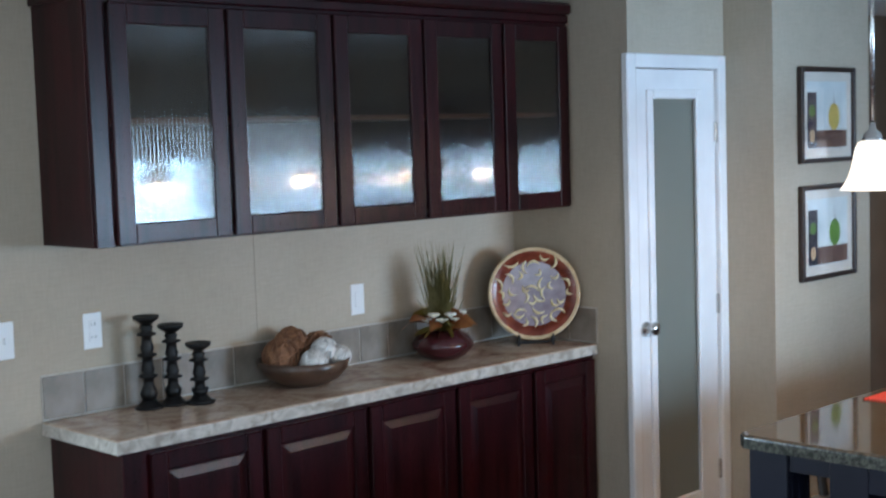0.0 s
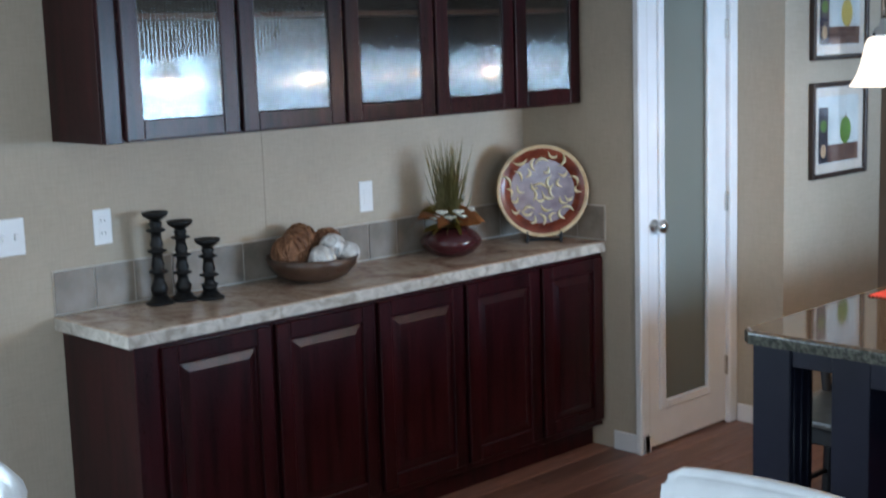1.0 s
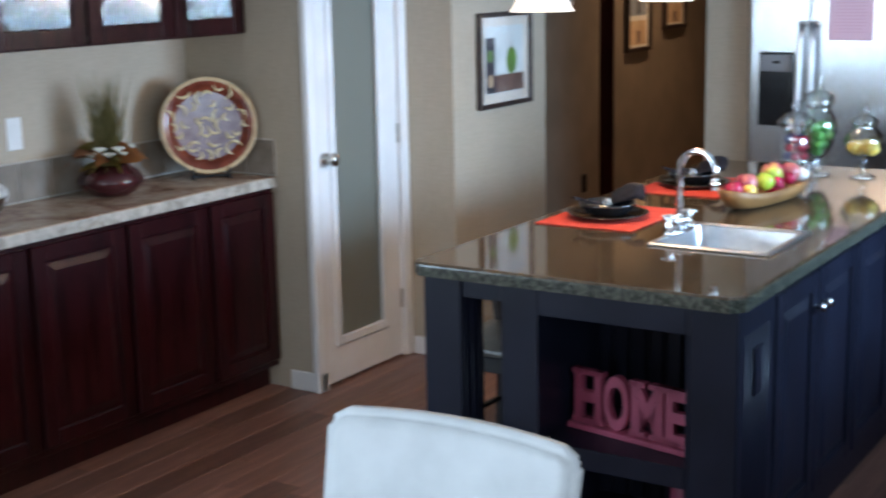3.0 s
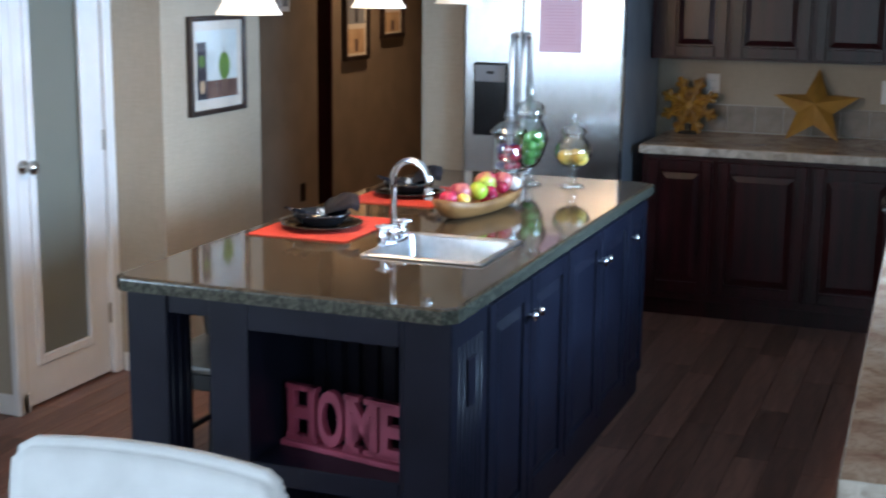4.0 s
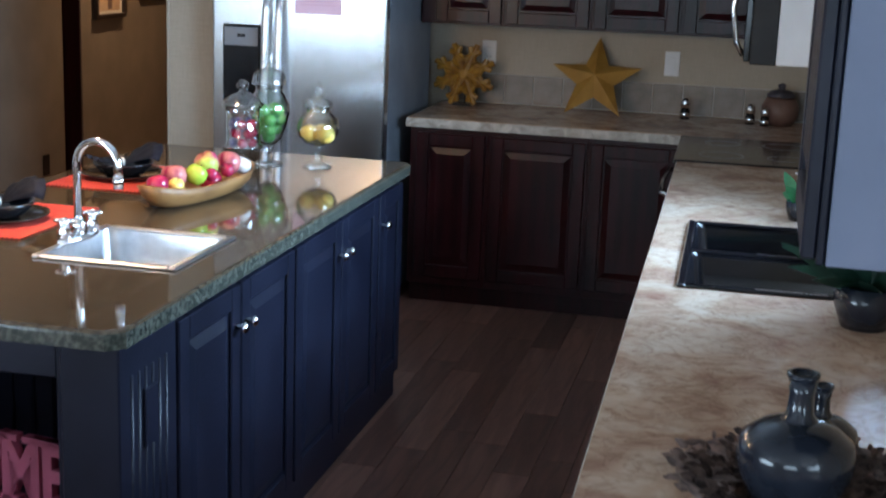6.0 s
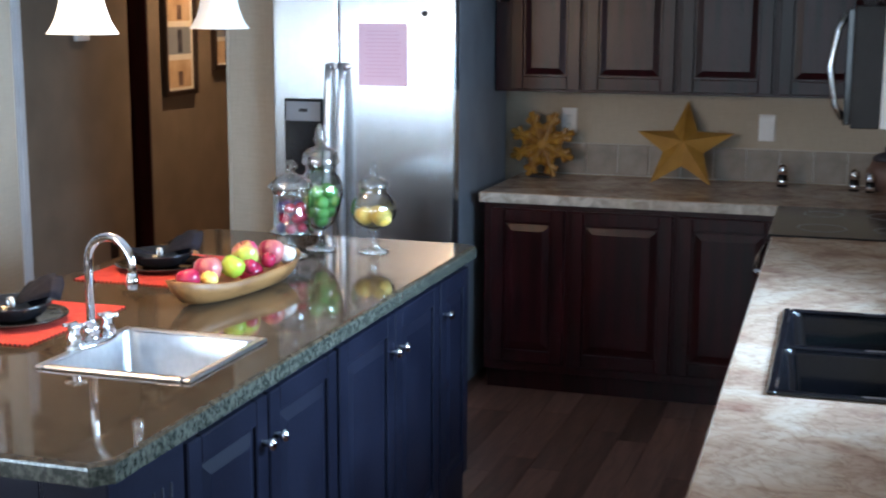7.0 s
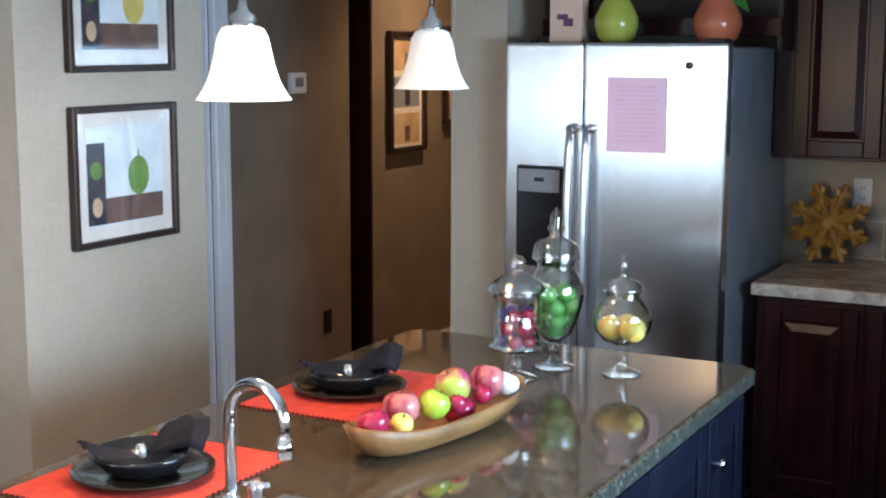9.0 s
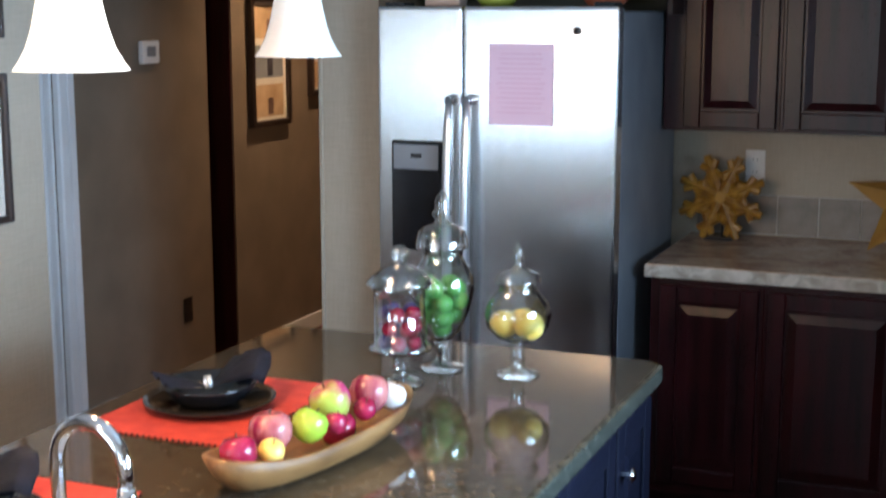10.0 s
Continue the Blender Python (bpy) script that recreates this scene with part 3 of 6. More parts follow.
# ---------------- island ----------------
isl = thing("kitchen_island", (0, 0, 0), "charcoal painted island with open shelves and panelled doors", "kitchen island")
IX0, IX1, IY0, IY1 = -0.76, -0.03, 0.05, 2.37
for nm, p in (("body", (IX0, IX1, 0.48, IY1, 0.0, 0.74)), ("rear_panel", (IX0, IX0 + 0.02, 0.50, IY1, 0.74, 0.87)), ("front_rail", (IX1 - 0.02, IX1, 0.50, IY1, 0.74, 0.87)), ("end_rail", (IX0 + 0.02, IX1 - 0.02, IY1 - 0.02, IY1, 0.74, 0.87)), ("cross_rail", (IX0, IX1, 0.48, 0.50, 0.74, 0.87)), ("side_panel", (IX0, -0.635, IY0, 0.48, 0, 0.87)), ("side_panel", (-0.17, IX1, IY0, 0.48, 0, 0.87)),
              ("top_rail", (-0.635, -0.17, IY0, 0.48, 0.78, 0.87)), ("bottom_panel", (-0.635, -0.17, IY0, 0.48, 0, 0.09))):
    part(nm, box(*p, 0.002), BLACKWOOD, isl)
part("shelf", box(-0.634, -0.171, IY0 + 0.004, 0.475, 0.325, 0.39, 0.003), BLACKWOOD, isl)
for k in range(8):
    x = -0.62 + k * 0.06
    part("backing_board", box(x - 0.026, x + 0.026, 0.466, 0.478, 0.39, 0.78, 0.005), BLACKWOOD, isl)
    part("backing_board", box(x - 0.026, x + 0.026, 0.466, 0.478, 0.09, 0.325, 0.005), BLACKWOOD, isl)


def fluted(x0, x1, y0, y1, z0, z1, parent, name, n=3):
    bm = box(x0, x1, y0, y1, z0, z1, 0.004)
    ob = part(name, bm, BLACKWOOD, parent)
    for i in range(n):
        y = y0 + (y1 - y0) * (0.2 + 0.6 * i / (n - 1))
        part("flute", tube([(x1 - 0.002, y, z0 + 0.10), (x1 - 0.002, y, z1 - 0.08)], 0.006, 8), BLACKWOOD, ob, smooth=True)


fluted(-0.155, -0.014, 0.037, 0.33, 0, 0.868, isl, "pilaster", 6)
fluted(-1.042, -0.907, 0.06, 0.195, 0, 0.868, isl, "leg")
fluted(-1.042, -0.907, 2.2, 2.335, 0, 0.868, isl, "leg")
part("apron", box(-0.907, IX0, 0.07, 0.10, 0.80, 0.868, 0.002), BLACKWOOD, isl)
part("outlet_cover", box(-0.014, -0.005, 0.15, 0.215, 0.60, 0.74, 0.003), BLACKWOOD, isl, "black outlet cover")
for y0, y1, side in ((0.34, 0.725, 1), (0.735, 1.15, 0), (1.17, 1.60, 1), (1.61, 2.03, 0), (2.05, 2.355, 0)):
    w = y1 - y0
    front(isl, TO_PX(IX1, y0, 0.11), w, 0.735, BLACKWOOD, knob=((w - 0.03 if side else 0.03), 0.625))
itop, itop_mesh = slab("island_countertop", "polished brown granite countertop on the island", -1.058, 0.004, 0.004, 2.436, 0.91, 0.042, GRANITE, None, corner=0.035, round_=0.012, hole=(-0.50, -0.12, 0.552, 0.936))
EDGE = surface("granite_edge", (0.030, 0.034, 0.027), (0.10, 0.10, 0.08), 0.14, scale=80, bump=0.0, fine=200, detail=12, low=0.4, high=0.66)
bm = bmesh.new()
bm.from_mesh(itop_mesh.data)
bmesh.ops.delete(bm, geom=[f for f in bm.faces if abs(f.normal.z) >= 0.6], context="FACES")
part("rounded_edge", bm, EDGE, itop, "dark green-grey rounded granite edge")
bm = bmesh.new()
bm.from_mesh(itop_mesh.data)
bmesh.ops.delete(bm, geom=[f for f in bm.faces if abs(f.normal.z) < 0.6], context="FACES")
bm.to_mesh(itop_mesh.data)
bm.free()

# ---------------- back run ----------------
BF = 3.73
for x0, x1 in ((-0.345, 0.037), (0.037, 0.509), (0.509, 0.955)):
    c = thing("base_cabinet", (x0, 0, 0), "dark cherry base cabinet with one raised-panel door", "cabinet", "back base cabinets")
    w = x1 - x0
    bm = bmesh.new()
    box(0, w, BF, BY, 0.10, 0.868, 0.002, bm)
    box(0, w, BF + 0.06, BY, 0, 0.10, bm=bm)
    part("body", bm, CHERRY, c)
    front(c, TO_NY(0.035 if x0 < -0.3 else 0.012, BF, 0.14), w - (0.05 if x0 < -0.3 else 0.024), 0.70, CHERRY)
slab("back_countertop", "speckled tan stone-look laminate countertop along the back wall", -0.36, RX - 0.01, 3.695, BY - 0.013, 0.912, 0.045, LAMINATE, LAMEDGE, round_=0.008)
splash("back_backsplash", "row of taupe ceramic tiles along the back counter", (-0.34, BY, 0.913), 13, 0.1525, "x", 1)

UY = 4.12
ux = (-0.408, 0.007, 0.437, 0.865, 1.30)
for i in range(4):
    w = ux[i + 1] - ux[i]
    c = thing("wall_cabinet", (ux[i], 0, 1.33), "dark cherry wall cabinet with one raised-panel door", "wall cabinet", "back wall cabinets")
    part("body", box(0, w, UY, BY, 0, 0.80, 0.002), CHERRY, c)
    front(c, TO_NY(0.075 if i == 0 else 0.012, UY, 0.012), w - (0.087 if i == 0 else 0.024), 0.77, CHERRY)
    part("crown_moulding", box(-0.0 if i else -0.02, w, UY - 0.05, BY, 0.80, 0.87, 0.01), CHERRY, c)

# right-hand run with the black sink
SF = 1.035
SINK_RUN = []
yy = (-0.80, -0.3, 0.25, 0.80, 1.25, 1.70, 2.30, 2.90)
for y0, y1 in zip(yy, yy[1:]):
    c = thing("base_cabinet", (0, y0, 0), "dark cherry base cabinet under the sink counter", "cabinet", "sink run base cabinets")
    SINK_RUN.append(c)
    w = y1 - y0
    bm = bmesh.new()
    box(SF, RX, 0, w, 0.10, 0.70 if 0.7 < y0 < 1.6 else 0.868, 0.002, bm)
    box(SF + 0.06, RX, 0, w, 0, 0.10, bm=bm)
    part("body", bm, CHERRY, c)
    front(c, TO_NX(SF, w - 0.012, 0.14), w - 0.024, 0.70, CHERRY)


def counter_with_hole(name, label, x0, x1, y0, y1, hx0, hx1, hy0, hy1, top, thick, material, edge):
    root = thing(name, (0, 0, 0), label, "countertop")
    b = bmesh.new()
    for q in ((x0, x1, y0, hy0), (x0, x1, hy1, y1), (x0, hx0, hy0, hy1), (hx1, x1, hy0, hy1)):
        box(*q, top - thick, top, bm=b)
    bmesh.ops.remove_doubles(b, verts=b.verts[:], dist=1e-5)
    ob = part("top", b, material, root)
    ob.data.materials.append(edge)
    for f in ob.data.polygons:
        if abs(f.normal.z) < 0.5:
            f.material_index = 1
    part("edge_band", box(x0 - 0.003, x0, y0, y1, top - thick, top - 0.002, 0.001), edge, root, "pale speckled front edge")
    part("end_band", box(x0, x1, y0 - 0.003, y0, top - thick, top - 0.002, 0.001), edge, root, "pale speckled end edge")
    return root


counter_with_hole("sink_countertop", "speckled tan stone-look laminate countertop with a black sink", 1.0, RX - 0.002, -0.86, 2.915, 1.105, 1.561, 0.854, 1.670, 0.912, 0.045, LAMINATE, LAMEDGE)


BLACKSINK = surface("black_enamel", (0.004, 0.004, 0.005), (0.007, 0.007, 0.009), 0.05, bump=0, spread=0.03)


def basin(name, label, loc, w, d, bowls, depth, material, category="sink", rim=0.022):
    """A drop-in sink: w along x, d along y, bowls side by side along y."""
    s = thing(name, loc, label, category)
    b = bmesh.new()
    n = bowls
    seg = d / n
    box(0, rim, 0, d, 0, 0.010, 0.004, b)
    box(w - rim, w, 0, d, 0, 0.010, 0.004, b)
    for i in range(n + 1):
        y = min(max(i * seg - (rim if i == n else rim / 2 if i else 0), 0), d)
        box(rim, w - rim, y, y + rim, 0, 0.010, 0.004, b)
    part("rim", b, material, s)
    for i in range(n):
        y0, y1 = i * seg + rim * 0.8, (i + 1) * seg - rim * 0.8
        x0, x1 = rim * 0.8, w - rim * 0.8
        bb = bmesh.new()
        rings = []
        for inset, z, k in ((0, 0.006, 0.03), (0.004, -0.01, 0.035), (0.012, -depth + 0.04, 0.045), (0.028, -depth + 0.01, 0.05), (0.055, -depth, 0.05)):
            ring = []
            for cx, cy, a in ((x1 - inset - k, y1 - inset - k, 0), (x0 + inset + k, y1 - inset - k, 90), (x0 + inset + k, y0 + inset + k, 180), (x1 - inset - k, y0 + inset + k, 270)):
                for q in range(5):
                    an = radians(a + q * 22.5)
                    ring.append(bb.verts.new((cx + k * math.cos(an), cy + k * math.sin(an), z)))
            rings.append(ring)
        for p, q in zip(rings, rings[1:]):
            for k in range(len(p)):
                j = (k + 1) % len(p)
                bb.faces.new((p[k], q[k], q[j], p[j]))
        bb.faces.new(rings[-1])
        bmesh.ops.recalc_face_normals(bb, faces=bb.faces[:])
        for f in bb.faces:
            f.normal_flip()
        bowl = part("bowl", bb, material, s, smooth=True)
        part("drain", lathe([(0, 0.003), (0.03, 0.003), (0.038, 0.0)], 20, (x0 + x1) / 2, (y0 + y1) / 2, -depth + 0.001), CHROME, bowl, "round chrome drain")
    return s


basin("kitchen_sink", "glossy black double-bowl drop-in sink", (1.093, 0.842, 0.9125), 0.48, 0.84, 2, 0.19, BLACKSINK)


def gooseneck(name, label, loc, turn, height, reach, r=0.011):
    f = thing(name, loc, label, "faucet", turn=turn)
    part("base_plate", lathe([(0, 0), (0.028, 0), (0.03, 0.006), (0.026, 0.012), (0, 0.014)], 24, sx=1.0, sy=3.0), CHROME, f, smooth=True)
    rad = reach / 2
    pts = [(0, 0, 0.01), (0, 0, height - rad)]
    pts += [(rad - rad * math.cos(radians(a)), 0, height - rad + rad * math.sin(radians(a))) for a in range(15, 181, 15)]
    pts += [(reach, 0, height - rad - 0.03)]
    part("spout", tube(pts, r, 16), CHROME, f, smooth=True)
    part("collar", lathe([(0, 0.0), (0.02, 0.0), (0.02, 0.03), (0.013, 0.045), (0, 0.046)], 20, z=0.012), CHROME, f, smooth=True)
    part("nozzle", lathe([(0, -0.02), (0.014, -0.02), (0.015, 0.0), (0.012, 0.016), (0, 0.016)], 16, reach, 0, height - rad - 0.035), CHROME, f, smooth=True)
    for s in (-1, 1):
        h = part("handle_base", lathe([(0, 0), (0.018, 0), (0.018, 0.02), (0.013, 0.034), (0.016, 0.044), (0.012, 0.055), (0, 0.058)], 16, 0, s * 0.062, 0.012), CHROME, f, smooth=True)
        lv = bmesh.new()
        for a in (0, 90, 180, 270):
            add(lv, tube([(0, s * 0.062, 0.058), (0.026 * math.cos(radians(a + 30)), s * 0.062 + 0.026 * math.sin(radians(a + 30)), 0.062)], [0.007, 0.005], 8))
        part("cross_handle", lv, CHROME, h, smooth=True)
    return f


basin("prep_sink", "brushed stainless prep sink set into the granite", (-0.51, 0.542, 0.9095), 0.40, 0.404, 1, 0.14, SINKSTEEL)
gooseneck("island_faucet", "chrome gooseneck faucet with two cross handles", (-0.487, 0.75, 0.919), -8, 0.27, 0.13)
gooseneck("kitchen_faucet", "chrome faucet behind the black sink", (1.60, 1.25, 0.913), 180, 0.22, 0.16)

# Blue light from the window is put into this panel's base colour.
ENDPANEL = surface("window_lit_panel", (0.11, 0.13, 0.19), (0.135, 0.155, 0.22), 0.5, scale=4, bump=0.05)
# near upper cabinet on the sink wall: door and face frame stand proud of the end panel
c = thing("wall_cabinet", (0, -0.76, 1.358), "dark wall cabinet hanging over the sink counter's end", "wall cabinet", "sink wall cabinets")
part("body", box(1.370, RX + 0.04, 0.0, 0.43, 0, 0.78, 0.002), BLACKWOOD, c)
part("face_frame", box(1.360, 1.3695, -0.004, 0.43, 0, 0.78, 0.002), BLACKWOOD, c)
part("end_panel", box(1.372, RX + 0.04, -0.006, -0.0005, 0.0, 0.78, 0.002), ENDPANEL, c, "smooth end panel with blue window light painted into its colour")
front(c, TO_NX(1.360, 0.43, 0.006), 0.43, 0.765, BLACKWOOD)

# range and microwave
rg = thing("range", (0, 2.92, 0), "black electric range with a smooth glass cooktop", "range")
part("body", box(1.02, RX - 0.005, 0, 0.735, 0.02, 0.90, 0.004), BLACKMATTE, rg)
part("cooktop", box(0.985, RX - 0.06, 0, 0.735, 0.90, 0.918, 0.004), BLACKGLOSS, rg)
part("oven_door", box(0.985, 1.02, 0.01, 0.725, 0.22, 0.80, 0.006), BLACKGLOSS, rg)
part("drawer", box(0.99, 1.02, 0.01, 0.725, 0.05, 0.21, 0.006), BLACKGLOSS, rg)
part("handle", tube([(0.985, 0.04, 0.76), (0.945, 0.06, 0.77), (0.935, 0.37, 0.77), (0.945, 0.68, 0.77), (0.985, 0.70, 0.76)], 0.011), STEEL, rg, "curved steel handle", True)
part("backguard", box(RX - 0.06, RX - 0.005, 0, 0.735, 0.90, 1.02, 0.006), BLACKGLOSS, rg)
for x, y, r in ((1.17, 0.2, 0.09), (1.17, 0.55, 0.075), (1.43, 0.2, 0.075), (1.43, 0.55, 0.09)):
    part("burner_ring", lathe([(r, 0), (r, 0.0006), (r - 0.003, 0.0006), (r - 0.003, 0)], 40, x, y, 0.918), STEELSIDE, rg)
mw = thing("microwave", (-0.033, 2.87, 1.312), "black over-range microwave with a curved steel handle", "microwave")
part("body", box(1.38, RX, 0, 0.75, 0, 0.42, 0.004), WHITE, mw, "pale painted case")
part("door_frame", box(1.28, 1.379, 0, 0.75, 0, 0.42, 0.004), BLACKMATTE, mw)
part("door", box(1.255, 1.28, 0.005, 0.56, 0.01, 0.41, 0.004), BLACKGLOSS, mw)
part("control_panel", box(1.258, 1.28, 0.565, 0.745, 0.01, 0.41, 0.004), BLACKGLOSS, mw)
part("handle", tube([(1.255, 0.035, 0.03), (1.225, 0.035, 0.08), (1.205, 0.035, 0.21), (1.225, 0.035, 0.34), (1.255, 0.035, 0.39)], 0.011), STEEL, mw, "curved steel handle", True)
oc = thing("wall_cabinet", (0, 2.87, 1.737), "dark cherry wall cabinet over the microwave", "wall cabinet", "sink wall cabinets")
SINK_RUN.append(oc)
part("body", box(1.345, RX, 0, 0.75, 0, 0.37, 0.002), CHERRY, oc)
front(oc, TO_NX(1.345, 0.742, 0.01), 0.734, 0.35, CHERRY)

# ---------------- refrigerator ----------------
fx0, fx1, fy, fz = -1.26, -0.415, 3.50, 1.768
fr = thing("refrigerator", (0, 0, 0), "stainless side-by-side refrigerator with an ice dispenser", "refrigerator")
part("body", box(fx0 + 0.004, fx1 - 0.004, fy + 0.075, 4.36, 0.02, fz - 0.015, 0.006), STEELSIDE, fr, "grey painted case")
sx = -0.948
FRIDGESTEEL = surface("fridge_steel", (0.60, 0.61, 0.62), (0.68, 0.69, 0.70), 0.23, metal=1, scale=2, stretch=(25, 25, 0.5), bump=0.006, fine=6, spread=0.04)
tg_ = FRIDGESTEEL.node_tree.nodes.new("ShaderNodeTangent")
tg_.direction_type, tg_.axis = "RADIAL", "Z"
FRIDGESTEEL.node_tree.nodes["Principled BSDF"].inputs["Anisotropic"].default_value = 0.85
FRIDGESTEEL.node_tree.links.new(tg_.outputs[0], FRIDGESTEEL.node_tree.nodes["Principled BSDF"].inputs["Tangent"])
SATIN = surface("satin_steel", (0.66, 0.66, 0.66), (0.72, 0.72, 0.72), 0.32, metal=1, bump=0)


def fridge_door(x0, x1, name):
    return part(name, box(x0, x1, fy, fy + 0.068, 0.06, fz, 0.012, seg=3), FRIDGESTEEL, fr, smooth=False)


ld = fridge_door(fx0, sx - 0.003, "freezer_door")
rd = fridge_door(sx + 0.003, fx1, "fridge_door")
for x, par in ((sx - 0.032, ld), (sx + 0.032, rd)):
    pts = [(x, fy - 0.040, 1.47), (x, fy - 0.048, 1.40), (x, fy - 0.058, 1.25), (x, fy - 0.062, 1.03), (x, fy - 0.058, 0.82), (x, fy - 0.048, 0.66), (x, fy - 0.040, 0.59)]
    hd = part("handle", tube(pts, [0.010, 0.014, 0.0165, 0.0175, 0.0165, 0.014, 0.010], 14), SATIN, par, "long bowed satin steel handle", True)
    for z in (1.46, 0.60):
        part("standoff", tube([(x, fy + 0.002, z), (x, fy - 0.02, z), (x, fy - 0.045, z)], [0.021, 0.015, 0.016], 14), CHROME, hd, "chrome standoff", True)
part("dispenser", box(-1.205, -1.02, fy - 0.012, fy + 0.005, 0.94, 1.318, 0.006), BLACKGLOSS, ld, "black ice and water dispenser")
part("dispenser_panel", box(-1.195, -1.03, fy - 0.016, fy - 0.011, 1.22, 1.305, 0.002), STEELSIDE, ld)
part("badge", box(-1.13, -1.09, fy - 0.018, fy - 0.0155, 1.26, 1.275, 0.001), BLACKMATTE, ld)
part("hinge_cover", box(fx0 + 0.02, fx0 + 0.09, fy + 0.02, fy + 0.12, fz, fz + 0.014, 0.004), BLACKMATTE, fr)
part("hinge_cover", box(fx1 - 0.09, fx1 - 0.02, fy + 0.02, fy + 0.12, fz, fz + 0.014, 0.004), BLACKMATTE, fr)
PINK = surface("pink_paper", (0.93, 0.62, 0.74), (0.95, 0.66, 0.77), 0.8, scale=3, bump=0.02)
PINKINK = surface("faded_ink", (0.86, 0.52, 0.64), (0.88, 0.55, 0.67), 0.8, bump=0)
nt = thing("notice", (-0.852, fy - 0.0025, 1.381), "pink paper notice taped to the refrigerator", "notice")
part("sheet", box(0, 0.222, -0.001, 0.0, 0, 0.266), PINK, nt)
for i in range(13):
    wl = 0.14 if i == 0 else 0.17 - 0.03 * ((i * 7) % 3) / 2
    part("text_line", box(0.111 - wl / 2, 0.111 + wl / 2, -0.0016, -0.0011, 0.231 - i * 0.016, 0.2355 - i * 0.016), PINKINK, nt)
mg = thing("magnet", (-0.552, fy - 0.001, 1.69), "small round dark magnet on the refrigerator", "magnet")
part("disc", moved(lathe([(0, 0), (0.013, 0), (0.013, 0.006), (0, 0.008)], 16), pose(0, 0, 0, 90, 0, 0)), BLACKGLOSS, mg)

# open cubby above the refrigerator
cu = thing("fridge_cabinet", (-1.30, 0, 1.84), "dark cherry open cabinet above the refrigerator", "wall cabinet")
bm = bmesh.new()
w = 0.955
for p in ((0, 0.02, 3.95, BY, 0, 0.55), (w - 0.02, w, 3.95, BY, -0.1, 0.55), (0.02, w - 0.02, 3.95, BY, 0, 0.022), (0.02, w - 0.02, 3.95, BY, 0.5, 0.55), (0.02, w - 0.02, 4.42, BY, 0.022, 0.5)):
    box(*p, bevel=0.002, bm=bm)
part("body", bm, CHERRY_IN, cu)
part("face_rail", box(0.0, w, 3.93, 3.95, -0.045, 0.022, 0.002), CHERRY, cu)


# ---------------- pendants ----------------
def pendant(y, glass_, watts):
    p = thing("pendant_lamp", (-0.690, y, 1.655), "opal glass bell pendant lamp on a thin nickel rod", "pendant lamp", "pendants over the island")
    prof = [(0.094, 0.0), (0.084, 0.014), (0.072, 0.036), (0.062, 0.066), (0.055, 0.098), (0.050, 0.122), (0.042, 0.138), (0.026, 0.146)]
    inner = [(r - 0.004, h) for r, h in reversed(prof)]
    part("shade", lathe(prof + inner, 32), glass_, p, "frosted opal glass bell shade", True)
    part("cap", lathe([(0, 0.195), (0.008, 0.195), (0.011, 0.175), (0.025, 0.165), (0.032, 0.146), (0.030, 0.138), (0, 0.138)], 24), NICKEL, p, smooth=True)
    part("rod", tube([(0, 0, 0.19), (0, 0, CZ - 1.655 - 0.03)], 0.007, 10), NICKEL, p, smooth=True)
    part("canopy", lathe([(0, CZ - 1.655), (0.06, CZ - 1.655), (0.055, CZ - 1.655 - 0.02), (0.01, CZ - 1.655 - 0.035), (0, CZ - 1.655 - 0.035)], 24), NICKEL, p, smooth=True)
    part("bulb", ball(0, 0, 0.07, 0.02), lit_bulb, p)
    lamp = new("pendant_light", bpy.data.lights.new("pendant_light", "POINT"))
    lamp.data.energy, lamp.data.color, lamp.data.shadow_soft_size = watts, (1, 0.62, 0.32), 0.03
    lamp.location = (-0.690, y, 1.655 - 0.01)
    return p


lit_bulb = lit("bulb_lit", (1, 0.8, 0.55), 12)
for y, glass_, watts in ((0.19, SHADE, 11), (1.09, SHADE, 12), (1.87, SHADE_DIM, 2.5)):
    pendant(y, glass_, watts)
# Warm fill added to brighten the hallway; its ceiling fitting is out of view.
hl = thing("hall_downlight", (-2.25, 5.45, CZ), "added unseen ceiling fitting for the warm hallway fill light", "downlight")
part("ring", lathe([(0.06, 0), (0.075, 0), (0.075, -0.006), (0.06, -0.008)], 24), WHITE, hl)
part("lens", lathe([(0, -0.003), (0.06, -0.003)], 24), lit_bulb, hl)
hlamp = new("hall_light", bpy.data.lights.new("hall_light", "SPOT"))
hlamp.data.energy, hlamp.data.color, hlamp.data.spot_size, hlamp.data.shadow_soft_size = 55, (1, 0.68, 0.4), radians(130), 0.04
hlamp.data.spot_blend = 1.0
hlamp.matrix_world = look((-2.25, 5.45, CZ - 0.02), (-2.45, 5.45, 0))

# ---------------- chairs ----------------
LEG = surface("dark_chair_leg", (0.02, 0.012, 0.009), (0.04, 0.022, 0.015), 0.4, scale=6, bump=0.03)


